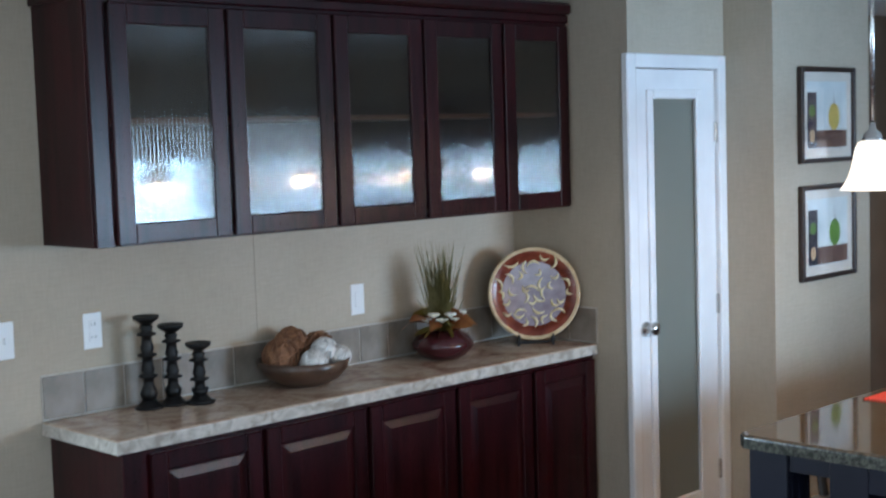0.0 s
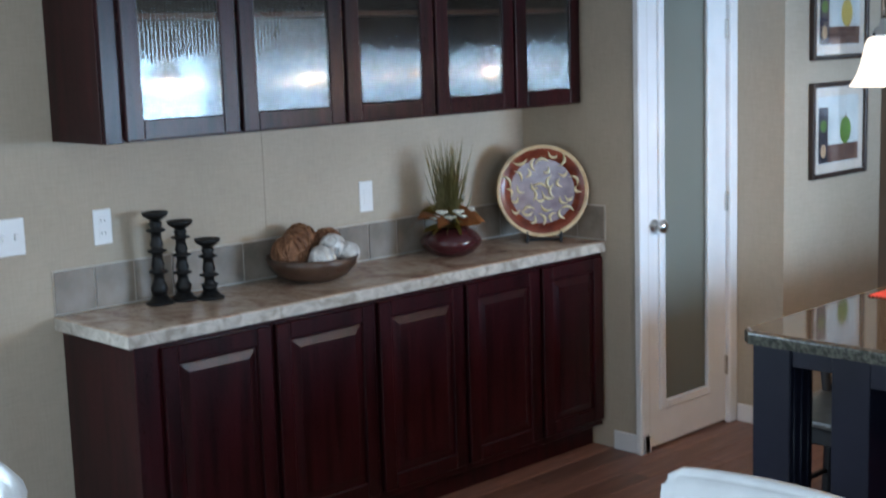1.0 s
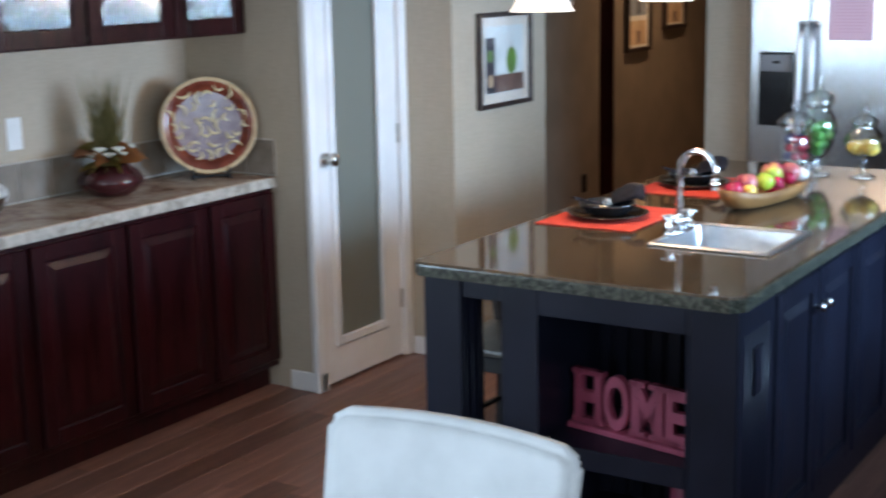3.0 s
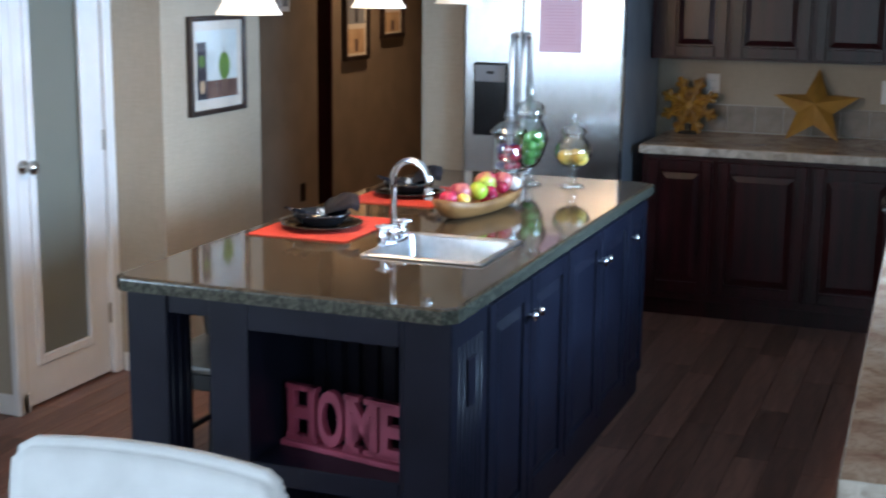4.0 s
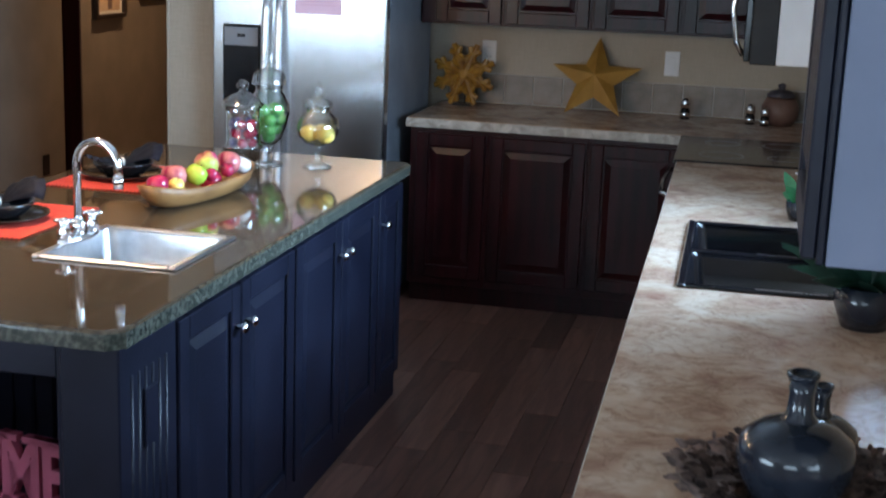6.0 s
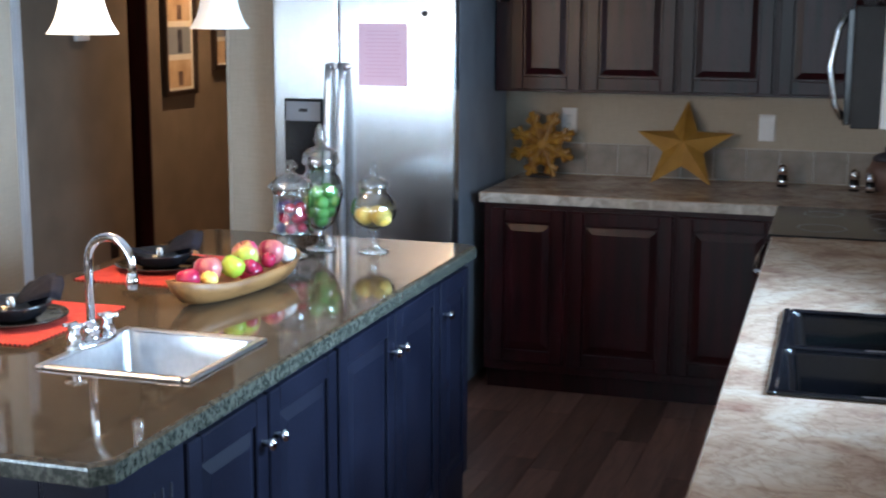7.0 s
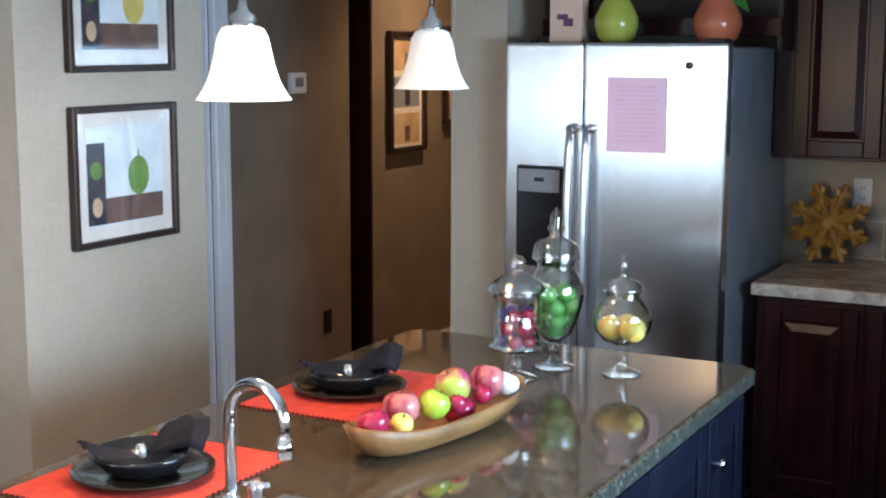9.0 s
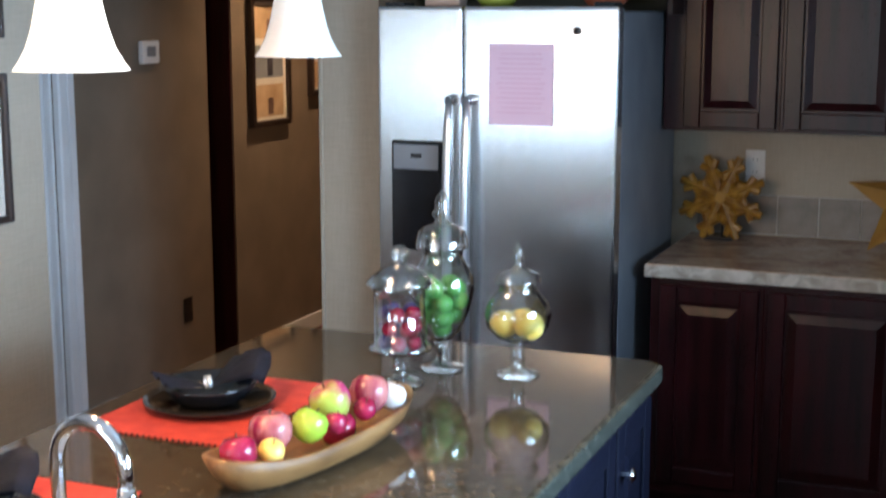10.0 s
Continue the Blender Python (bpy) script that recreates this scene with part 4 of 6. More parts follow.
def parsons_chair(loc, turn):
    c = thing("dining_chair", loc, "white upholstered parsons dining chair with dark legs", "chair", "dining chairs", turn=turn)
    # back plate, gently curved and with a crowned top
    b = bmesh.new()
    nx, nz = 14, 12
    W, Z0, Z1, TH = 0.585, 0.44, 0.902, 0.07
    g = {}
    for s in (0, 1):
        for i in range(nx + 1):
            for k in range(nz + 1):
                uu, vv = i / nx * 2 - 1, k / nz
                half = W / 2 * (0.93 + 0.07 * vv)
                top = Z1 - 0.012 * uu * uu - 0.022 * max(0, (abs(uu) - 0.84) / 0.16) ** 2
                z = Z0 + (top - Z0) * vv
                y = 0.03 * uu * uu - 0.08 * vv + (0 if s == 0 else TH * (1 - 0.25 * vv))
                g[s, i, k] = b.verts.new((half * uu, y, z))
    for s in (0, 1):
        for i in range(nx):
            for k in range(nz):
                q = (g[s, i, k], g[s, i + 1, k], g[s, i + 1, k + 1], g[s, i, k + 1])
                b.faces.new(q if s == 0 else q[::-1])
    for i in range(nx):
        b.faces.new((g[0, i, nz], g[0, i + 1, nz], g[1, i + 1, nz], g[1, i, nz]))
        b.faces.new((g[0, i + 1, 0], g[0, i, 0], g[1, i, 0], g[1, i + 1, 0]))
    for k in range(nz):
        b.faces.new((g[0, 0, k], g[0, 0, k + 1], g[1, 0, k + 1], g[1, 0, k]))
        b.faces.new((g[0, nx, k + 1], g[0, nx, k], g[1, nx, k], g[1, nx, k + 1]))
    bmesh.ops.recalc_face_normals(b, faces=b.faces[:])
    bmesh.ops.bevel(b, geom=[e for e in b.edges if e.calc_face_angle(0) > 1.0], offset=0.016, segments=3, affect="EDGES")
    part("backrest", b, LINEN, c, smooth=True)
    part("seat", box(-0.24, 0.24, 0.07, 0.53, 0.38, 0.48, 0.03, seg=3), LINEN, c, smooth=True)
    part("seat_skirt", box(-0.235, 0.235, 0.0, 0.52, 0.33, 0.40, 0.01), LINEN, c)
    for x in (-0.20, 0.20):
        for y in (0.04, 0.48):
            part("leg", tube([(x, y, 0.34), (x * 1.03, y, 0.0)], [0.024, 0.016], 10), LEG, c)
    return c


parsons_chair((-0.165, -1.20, 0), 181)
parsons_chair((-1.76, -2.22, 0), 181)

# ---------------- floor ----------------
fl = thing("floor", (0, 0, 0), "dark rustic brown wood plank floor", "floor", kind="structure")
pw = 0.127
rng = random.Random(4)
near, far = [], bmesh.new()
meshes = {}
for r in range(int((DX - WX) / pw) + 1):
    x = WX + r * pw
    y = NY - rng.random() * 1.2
    while y < 8.6:
        L = rng.choice((0.61, 0.92, 1.22))
        y0, y1 = max(y, NY), min(y + L, 8.6)
        if y1 - y0 > 0.05:
            if x < 1.3 and y0 > -2.2 and y1 < 4.6 and len(near) < 290 and abs(y1 - y0 - L) < 1e-6:
                near.append((x, y0, L))
            else:
                box(x + 0.0008, x + pw - 0.0008, y0 + 0.0008, y1 - 0.0008, -0.012, 0, bm=far)
        y += L
for x, y0, L in near:
    if L not in meshes:
        b = box(0.0008, pw - 0.0008, 0.0008, L - 0.0008, -0.012, 0, 0.0012)
        me = bpy.data.meshes.new("plank")
        b.to_mesh(me)
        b.free()
        me.materials.append(PLANK)
        meshes[L] = me
    o = new("plank", meshes[L])
    o.parent = fl
    o.location = (x, y0, 0)
rest = part("outer_planks", far, PLANK_REST, fl)
tagged(rest, kind="stuff")


# ---------------- wall plates and pictures ----------------
def plate_on(name, label, m, w, h, kind_):
    """An electrical plate; its face looks along its own -y."""
    o = thing(name, (0, 0, 0), label, "wall plate")
    o.matrix_world = m
    p = part("cover", box(-w / 2, w / 2, -0.006, 0, -h / 2, h / 2, 0.003), PLASTIC, o)
    if kind_ == "outlet":
        for z in (-0.022, 0.022):
            s = part("socket", box(-0.016, 0.016, -0.0085, -0.006, z - 0.016, z + 0.016, 0.002), PLASTIC, p)
            for x in (-0.007, 0.007):
                part("slot", box(x - 0.001, x + 0.001, -0.0092, -0.0086, z - 0.004, z + 0.006), BLACKMATTE, p)
    elif kind_ == "switch":
        n = 2 if w > 0.09 else 1
        for i in range(n):
            x = (i - (n - 1) / 2) * 0.046
            part("toggle", box(x - 0.005, x + 0.005, -0.016, -0.006, -0.012, 0.012, 0.002), PLASTIC, p)
    elif kind_ == "rocker":
        part("rocker", box(-0.016, 0.016, -0.009, -0.006, -0.033, 0.033, 0.002), PLASTIC, p)
    return o


def at_px(x, y, z):
    return pose(x, y, z, 0, 0, 90)


plate_on("outlet", "white duplex outlet above the hutch counter", at_px(WX, -1.105, 1.217), 0.072, 0.125, "outlet")
plate_on("switch_plate", "white double switch plate beside the hutch", at_px(WX, -1.455, 1.222), 0.115, 0.125, "switch")
plate_on("switch_plate", "white rocker switch plate above the hutch counter", at_px(WX, 0.113, 1.197), 0.072, 0.125, "rocker")
plate_on("outlet", "white duplex outlet low on the picture wall", at_px(PX, 1.86, 0.30), 0.072, 0.118, "outlet")
plate_on("outlet", "white outlet above the back counter", pose(-0.125, BY, 1.175), 0.075, 0.12, "outlet")
plate_on("switch_plate", "white rocker switch plate above the back counter", pose(0.815, BY, 1.166), 0.075, 0.125, "rocker")
th = thing("thermostat", (HX, 4.36, 1.575), "white wall thermostat with a grey display", "thermostat")
part("case", box(0, 0.025, -0.065, 0.065, -0.05, 0.05, 0.008, seg=2), PLASTIC, th)
part("display", box(0.025, 0.0265, -0.032, 0.032, -0.018, 0.026, 0.002), STEELSIDE, th)
ho = thing("outlet", (HX, 4.62, 0.36), "dark outlet plate low on the hallway wall", "wall plate")
part("cover", box(0, 0.006, -0.036, 0.036, -0.06, 0.06, 0.002), BLACKGLOSS, ho)

FRAME = surface("espresso_frame", (0.018, 0.010, 0.008), (0.035, 0.020, 0.015), 0.35, scale=5, bump=0.03)
MATBOARD = surface("cream_mat_board", (0.66, 0.60, 0.52), (0.72, 0.66, 0.58), 0.8, scale=8, bump=0.03)
PALE = surface("print_pale_grey", (0.58, 0.64, 0.64), (0.72, 0.76, 0.75), 0.5, scale=9, bump=0)
UMBER = surface("print_umber", (0.12, 0.065, 0.05), (0.19, 0.11, 0.085), 0.5, scale=12, bump=0)
INK = surface("print_dark", (0.02, 0.02, 0.03), (0.07, 0.06, 0.075), 0.5, scale=18, bump=0)
APPLE = surface("print_green", (0.08, 0.17, 0.03), (0.16, 0.30, 0.06), 0.5, scale=14, bump=0)
PEAR = surface("print_yellow", (0.50, 0.36, 0.08), (0.66, 0.52, 0.16), 0.5, scale=14, bump=0)
TAN = surface("print_tan", (0.42, 0.27, 0.15), (0.60, 0.42, 0.26), 0.5, scale=6, bump=0)
PICGLASS = thin_glass("picture_glass", (1, 1, 1))


def disc(x, z, r, sy, y, material, parent, name, squash=1.0):
    o = [(x + r * math.cos(2 * math.pi * i / 20), z + r * squash * math.sin(2 * math.pi * i / 20)) for i in range(20)]
    return part(name, moved(prism(o, 0.0006), Matrix.Translation((0, y, 0))), material, parent)


def fruit_print(y, z, w, h, label, fruit, mirror=False):
    f = thing("picture", (0, 0, 0), label, "picture", "fruit prints")
    f.matrix_world = at_px(PX, y, z)
    b = bmesh.new()
    t = 0.022
    for p in ((-w / 2, -w / 2 + t, -h / 2, h / 2), (w / 2 - t, w / 2, -h / 2, h / 2), (-w / 2 + t, w / 2 - t, -h / 2, -h / 2 + t), (-w / 2 + t, w / 2 - t, h / 2 - t, h / 2)):
        box(p[0], p[1], -0.03, -0.001, p[2], p[3], 0.004, b)
    part("frame", b, FRAME, f)
    part("mat_board", box(-w / 2 + t, w / 2 - t, -0.012, -0.008, -h / 2 + t, h / 2 - t), MATBOARD, f)
    iw, ih = w - 0.13, h - 0.13
    art = part("print", box(-iw / 2, iw / 2, -0.0135, -0.0122, -ih / 2, ih / 2), PALE, f)
    s = -1 if mirror else 1
    part("dark_band", box(-iw / 2 + 0.004, -iw / 2 + 0.085, -0.0145, -0.0136, -ih / 2 + 0.004, ih / 2 - 0.05), INK, art)
    part("ground_band", box(-iw / 2 + 0.086, iw / 2 - 0.004, -0.0145, -0.0136, -ih / 2 + 0.004, -ih / 2 + 0.085), UMBER, art)
    disc(0.06, -ih / 2 + 0.085 + 0.062, 0.05, 1, -0.0153, fruit, art, "fruit", 1.25)
    part("stem", box(0.058, 0.063, -0.0154, -0.0148, -ih / 2 + 0.20, -ih / 2 + 0.232), UMBER, art)
    disc(-iw / 2 + 0.045, 0.02, 0.028, 1, -0.0153, APPLE, art, "small_fruit", 1.0)
    disc(-iw / 2 + 0.045, -ih / 2 + 0.06, 0.022, 1, -0.0153, TAN, art, "small_fruit", 1.4)
    part("glazing", box(-w / 2 + t, w / 2 - t, -0.020, -0.018, -h / 2 + t, h / 2 - t), PICGLASS, f).visible_shadow = False
    return f


fruit_print(2.23, 1.353, 0.492, 0.44, "framed print of a green apple with a cream mat", APPLE)
fruit_print(2.23, 1.895, 0.492, 0.44, "framed print of a yellow pear with a cream mat", PEAR)


def hall_picture(y0, y1, z0, z1, label):
    f = thing("picture", (0, 0, 0), label, "picture", "hall pictures")
    w, h = y1 - y0, z1 - z0
    f.matrix_world = at_px(HX, (y0 + y1) / 2, (z0 + z1) / 2)
    b = bmesh.new()
    for p in ((-w / 2, -w / 2 + 0.03, -h / 2, h / 2), (w / 2 - 0.03, w / 2, -h / 2, h / 2), (-w / 2 + 0.03, w / 2 - 0.03, -h / 2, -h / 2 + 0.03), (-w / 2 + 0.03, w / 2 - 0.03, h / 2 - 0.03, h / 2)):
        box(p[0], p[1], -0.035, -0.001, p[2], p[3], 0.004, b)
    part("frame", b, FRAME, f)
    part("mat_board", box(-w / 2 + 0.03, w / 2 - 0.03, -0.012, -0.008, -h / 2 + 0.03, h / 2 - 0.03), MATBOARD, f)
    for i in range(3):
        zc = (i - 1) * (h - 0.06) / 3
        pr = part("photo", box(-w / 2 + 0.06, w / 2 - 0.06, -0.0135, -0.0122, zc - h * 0.125, zc + h * 0.125), TAN if i != 1 else STEELSIDE, f)
        part("shape", box(-0.02, 0.035, -0.0145, -0.0136, zc - h * 0.11, zc + h * (0.02 if i != 1 else 0.10)), INK if i == 1 else UMBER, pr)
    return f


hall_picture(5.225, 5.63, 1.172, 1.83, "tall dark-framed triple photograph in the hallway")
hall_picture(5.86, 6.26, 1.30, 1.86, "dark-framed photograph further along the hallway")

# ---------------- things on the hutch ----------------
def candlestick(x, y, h):
    c = thing("candlestick", (x, y, 0.9322), "black turned iron candlestick with a wide drip pan", "candlestick", "candlesticks")
    k = h / 0.34
    prof = [(0, 0), (0.050, 0), (0.052, 0.007), (0.040, 0.012), (0.030, 0.022), (0.026, 0.03)]
    part("foot", lathe(prof + [(0, 0.03)], 24), IRON, c, smooth=True)
    st = [(0, 0.028), (0.024, 0.03), (0.031, 0.055), (0.022, 0.08 * k)]
    z = 0.08 * k
    n = max(2, round(h / 0.1))
    step = (h - 0.03 - z) / n
    for i in range(n):
        st += [(0.019, z + 0.1 * step), (0.018, z + 0.40 * step), (0.034, z + 0.49 * step), (0.034, z + 0.56 * step), (0.019, z + 0.64 * step), (0.024, z + 0.85 * step)]
        z += step
    st += [(0.016, h - 0.028), (0, h - 0.028)]
    part("stem", lathe(st, 20), IRON, c, smooth=True)
    part("drip_pan", lathe([(0, h - 0.03), (0.018, h - 0.03), (0.044, h - 0.012), (0.046, h), (0.042, h), (0.018, h - 0.012), (0, h - 0.012)], 24), IRON, c, smooth=True)


candlestick(-2.825, -0.955, 0.328)
candlestick(-2.815, -0.862, 0.288)
candlestick(-2.760, -0.787, 0.218)

VINE = surface("brown_vine", (0.13, 0.05, 0.022), (0.29, 0.13, 0.06), 0.75, scale=40, bump=0.8, fine=90)
BONE = surface("pale_shell", (0.50, 0.46, 0.42), (0.74, 0.71, 0.67), 0.6, scale=30, bump=0.6, fine=80)
BOWLWOOD = surface("brown_bowl", (0.035, 0.017, 0.010), (0.085, 0.045, 0.028), 0.3, scale=10, bump=0.15, fine=60)


def ring_path(r, a, b, c, n=28):
    m = Euler((a, b, c)).to_matrix()
    return [m @ Vector((r * math.cos(2 * math.pi * i / n), r * math.sin(2 * math.pi * i / n), 0)) for i in range(n + 1)]


def vine_ball(x, y, z, r, material, label, seed):
    o = thing("decorative_ball", (x, y, z), label, "ornament", "balls in the bowl")
    part("core", ball(0, 0, 0, r * 0.93), material, o, smooth=True)
    rg_ = random.Random(seed)
    w = bmesh.new()
    for i in range(16):
        add(w, tube(ring_path(r * rg_.uniform(0.92, 1.0), rg_.uniform(0, 3.1), rg_.uniform(0, 3.1), 0), 0.0042, 5))
    tagged(part("winding", w, material, o, smooth=True), kind="stuff")


bw = thing("fruit_bowl", (-2.745, -0.325, 0.9322), "shallow brown bowl of woven decorative balls", "bowl")
part("bowl", lathe([(0, 0), (0.075, 0), (0.13, 0.022), (0.165, 0.06), (0.178, 0.098), (0.172, 0.098), (0.158, 0.064), (0.12, 0.03), (0.07, 0.012), (0, 0.012)], 40), BOWLWOOD, bw, smooth=True)
for i, (dx, dy, dz, r, mt, lb) in enumerate(((-0.01, -0.100, 0.118, 0.068, VINE, 0), (-0.07, 0.0, 0.145, 0.068, VINE, 0), (-0.05, 0.115, 0.122, 0.062, VINE, 0),
                                             (0.098, -0.030, 0.094, 0.050, BONE, 1), (0.050, 0.060, 0.124, 0.050, BONE, 1), (0.085, 0.105, 0.098, 0.044, BONE, 1))):
    vine_ball(-2.745 + dx, -0.325 + dy, 0.9322 + dz, r, mt, "pale white woven decorative ball" if lb else "brown woven vine decorative ball", i)

OXBLOOD = surface("oxblood_glaze", (0.035, 0.006, 0.008), (0.055, 0.012, 0.014), 0.15, bump=0, spread=0.05)
GRASSG = surface("dry_green_grass", (0.27, 0.24, 0.09), (0.52, 0.46, 0.24), 0.6, scale=30, bump=0)
LEAFO = surface("copper_leaf", (0.30, 0.10, 0.03), (0.48, 0.20, 0.065), 0.5, scale=20, bump=0.1)
LEAFY = surface("olive_leaf", (0.22, 0.16, 0.03), (0.36, 0.27, 0.06), 0.5, scale=20, bump=0.1)
PETAL = surface("white_petal", (0.72, 0.70, 0.58), (0.82, 0.80, 0.70), 0.6, scale=20, bump=0)


def blade(base, tip, width, bend=0.0, n=6):
    """A flat tapering leaf that bends over."""
    b = bmesh.new()
    p0, p1 = Vector(base), Vector(tip)
    d = p1 - p0
    side = d.cross(Vector((0.3, 1, 0.1))).normalized()
    prev = None
    for i in range(n + 1):
        t = i / n
        c = p0 + d * t + Vector((0, 0, -bend * t * t))
        w = width * math.sin(math.pi * min(0.97, 0.12 + 0.86 * t)) * 0.5
        cur = (b.verts.new(c - side * w), b.verts.new(c + side * w))
        if prev:
            b.faces.new((prev[0], prev[1], cur[1], cur[0]))
        prev = cur
    bmesh.ops.solidify(b, geom=b.faces[:], thickness=0.0012)
    return b


pt = thing("flower_pot", (-2.735, 0.405, 0.9322), "squat oxblood pot with grass, leaves and white flowers", "potted plant")
part("pot", lathe([(0, 0), (0.06, 0), (0.085, 0.012), (0.115, 0.045), (0.118, 0.062), (0.10, 0.09), (0.07, 0.11), (0.062, 0.118), (0.056, 0.112), (0.06, 0.10), (0, 0.098)], 36), OXBLOOD, pt, smooth=True)
pt.scale = (1.1, 1.1, 1.05)
rg_ = random.Random(8)
g = bmesh.new()
for i in range(190):
    a, r = rg_.uniform(0, 6.28), rg_.uniform(0, 0.035)
    q, s = rg_.uniform(0, 6.28), rg_.uniform(0.005, 0.085)
    add(g, blade((r * math.cos(a), r * math.sin(a), 0.10), (r * math.cos(a) + s * math.cos(q), r * math.sin(a) + s * math.sin(q), rg_.uniform(0.22, 0.47)), 0.008, 0.0, 5))
tagged(part("grass", g, GRASSG, pt), kind="stuff")
for i in range(11):
    a = i * 0.571
    o = 0.140 + 0.020 * math.cos(3 * a)
    part("leaf", blade((0.02 * math.cos(a), 0.02 * math.sin(a), 0.135), (o * math.cos(a), o * math.sin(a), 0.255), 0.10, 0.115 + 0.03 * math.sin(5 * a), 8), LEAFY if i % 4 == 2 else LEAFO, pt)
for i in range(6):
    a = -1.6 + i * 0.42
    x, y, z = 0.075 * math.cos(a), 0.075 * math.sin(a), 0.16 + 0.02 * (i % 2)
    fl_ = part("flower", ball(x, y, z, 0.011), PETAL, pt)
    for k in range(5):
        b_ = ball(x + 0.015 * math.cos(k * 1.257), y + 0.015 * math.sin(k * 1.257), z + 0.003, 0.011, 0.6, 1)
        part("petal", b_, PETAL, fl_)
for i in range(4):
    a = -1.9 + i * 0.5
    part("leaf", blade((0.05 * math.cos(a), 0.05 * math.sin(a), 0.13), (0.115 * math.cos(a), 0.115 * math.sin(a), 0.10), 0.05, 0.0), LEAFY, pt)
for a, l in ((-0.5, 0.17), (1.9, 0.16), (2.9, 0.15)):
    part("tendril", blade((0, 0, 0.12), (l * math.cos(a), l * math.sin(a), 0.20), 0.012, 0.05), GRASSG, pt)

# decorative plate on its stand
RIM = surface("gilded_rim", (0.42, 0.29, 0.15), (0.58, 0.43, 0.25), 0.35, scale=20, bump=0.05)
RUST = surface("rust_glaze", (0.10, 0.018, 0.010), (0.22, 0.05, 0.025), 0.25, scale=16, bump=0.02)
MAUVE = surface("mauve_glaze", (0.17, 0.13, 0.15), (0.27, 0.22, 0.24), 0.25, scale=22, bump=0.02)
GOLDP = surface("cream_brushwork", (0.55, 0.42, 0.20), (0.72, 0.62, 0.40), 0.3, scale=30, bump=0)
plm = pose(-2.665, 0.905, 1.155, -9, 0, 48)
pl = thing("decorative_plate", (0, 0, 0), "large rust and mauve glazed plate with cream scrolls", "plate")
pl.matrix_world = plm
FACE = pose(0, 0, 0, 90, 0, 0)
part("rim", moved(lathe([(0.186, 0.012), (0.2, 0.02), (0.203, 0.014), (0.19, 0.0), (0.11, -0.018), (0.11, -0.014), (0.186, 0.006)], 48), FACE), RIM, pl, smooth=True)
part("border", moved(lathe([(0.186, 0.012), (0.140, 0.0015), (0.140, -0.005), (0.188, 0.004)], 48), FACE), RUST, pl, smooth=True)
ctr = part("centre", moved(lathe([(0.1415, 0.002), (0.06, -0.008), (0, -0.009), (0, -0.012), (0.1415, -0.006)], 48), FACE), MAUVE, pl, smooth=True)
rg_ = random.Random(5)
for i in range(34):
    inner = i < 14
    a = i * 2 * math.pi / 7 + (0.4 if i > 6 else 0) if inner else i * 2 * math.pi / 20
    r = (rg_.uniform(0.025, 0.05) if i < 7 else rg_.uniform(0.075, 0.10)) if inner else rg_.uniform(0.118, 0.162)
    cx, cz = r * math.cos(a), r * math.sin(a)
    q = rg_.uniform(0, 6.28)
    L = rg_.uniform(0.016, 0.034)
    pts = []
    for k in range(7):
        t = k / 6 - 0.5
        px, pz = L * 2 * t, 0.018 * (4 * t * t - 0.4)
        X, Z = cx + px * math.cos(q) - pz * math.sin(q), cz + px * math.sin(q) + pz * math.cos(q)
        rr = math.hypot(X, Z)
        dep = -0.008 if rr < 0.06 else -0.008 + 0.007 * (rr - 0.06) / 0.07 if rr < 0.13 else -0.001 + 0.013 * (rr - 0.13) / 0.056
        pts.append((X, -dep - 0.0015, Z))
    part("scroll", tube(pts, [0.001, 0.004, 0.006, 0.007, 0.006, 0.004, 0.001], 6), GOLDP, ctr if inner else pl, smooth=True)
es = thing("plate_stand", (-2.665, 0.905, 0.9322), "small black folding easel under the plate", "plate stand", turn=48)
for s in (-1, 1):
    part("arm", tube([(s * 0.075, 0.05, 0.004), (s * 0.075, -0.045, 0.004), (s * 0.075, -0.052, 0.035), (s * 0.073, -0.047, 0.05)], 0.005, 8), BLACKMATTE, es)
    part("upright", tube([(s * 0.075, -0.03, 0.006), (s * 0.03, 0.05, 0.20)], 0.005, 8), BLACKMATTE, es)
part("crossbar", tube([(-0.075, 0.02, 0.006), (0.075, 0.02, 0.006)], 0.005, 8), BLACKMATTE, es)


# ---------------- things on the island ----------------
IZ = 0.9104


def placemat(y0, y1, x0, x1):
    m = thing("placemat", (0, 0, IZ), "bright red woven placemat with a beaded edge", "placemat", "place settings")
    part("cloth", box(x0, x1, y0, y1, 0, 0.004, 0.0015), REDMAT, m)
    e = bmesh.new()
    n = 26
    for i in range(n):
        for x, y in ((x0 + (x1 - x0) * (i + 0.5) / n, y0 - 0.002), (x0 + (x1 - x0) * (i + 0.5) / n, y1 + 0.002), (x1 + 0.002, y0 + (y1 - y0) * (i + 0.5) / n), (x0 - 0.002, y0 + (y1 - y0) * (i + 0.5) / n)):
            add(e, ball(x, y, 0.003, 0.003, 1, 1))
    tagged(part("beads", e, BLACKGLOSS, m), kind="stuff")


placemat(0.706, 1.165, -1.003, -0.638)
placemat(1.443, 1.925, -0.985, -0.625)
SMOKE = surface("smoked_plate", (0.012, 0.010, 0.008), (0.03, 0.024, 0.018), 0.08, bump=0, spread=0.04)
PALEBONE = surface("silver_ring", (0.6, 0.58, 0.54), (0.75, 0.73, 0.7), 0.25, metal=0.6, bump=0)


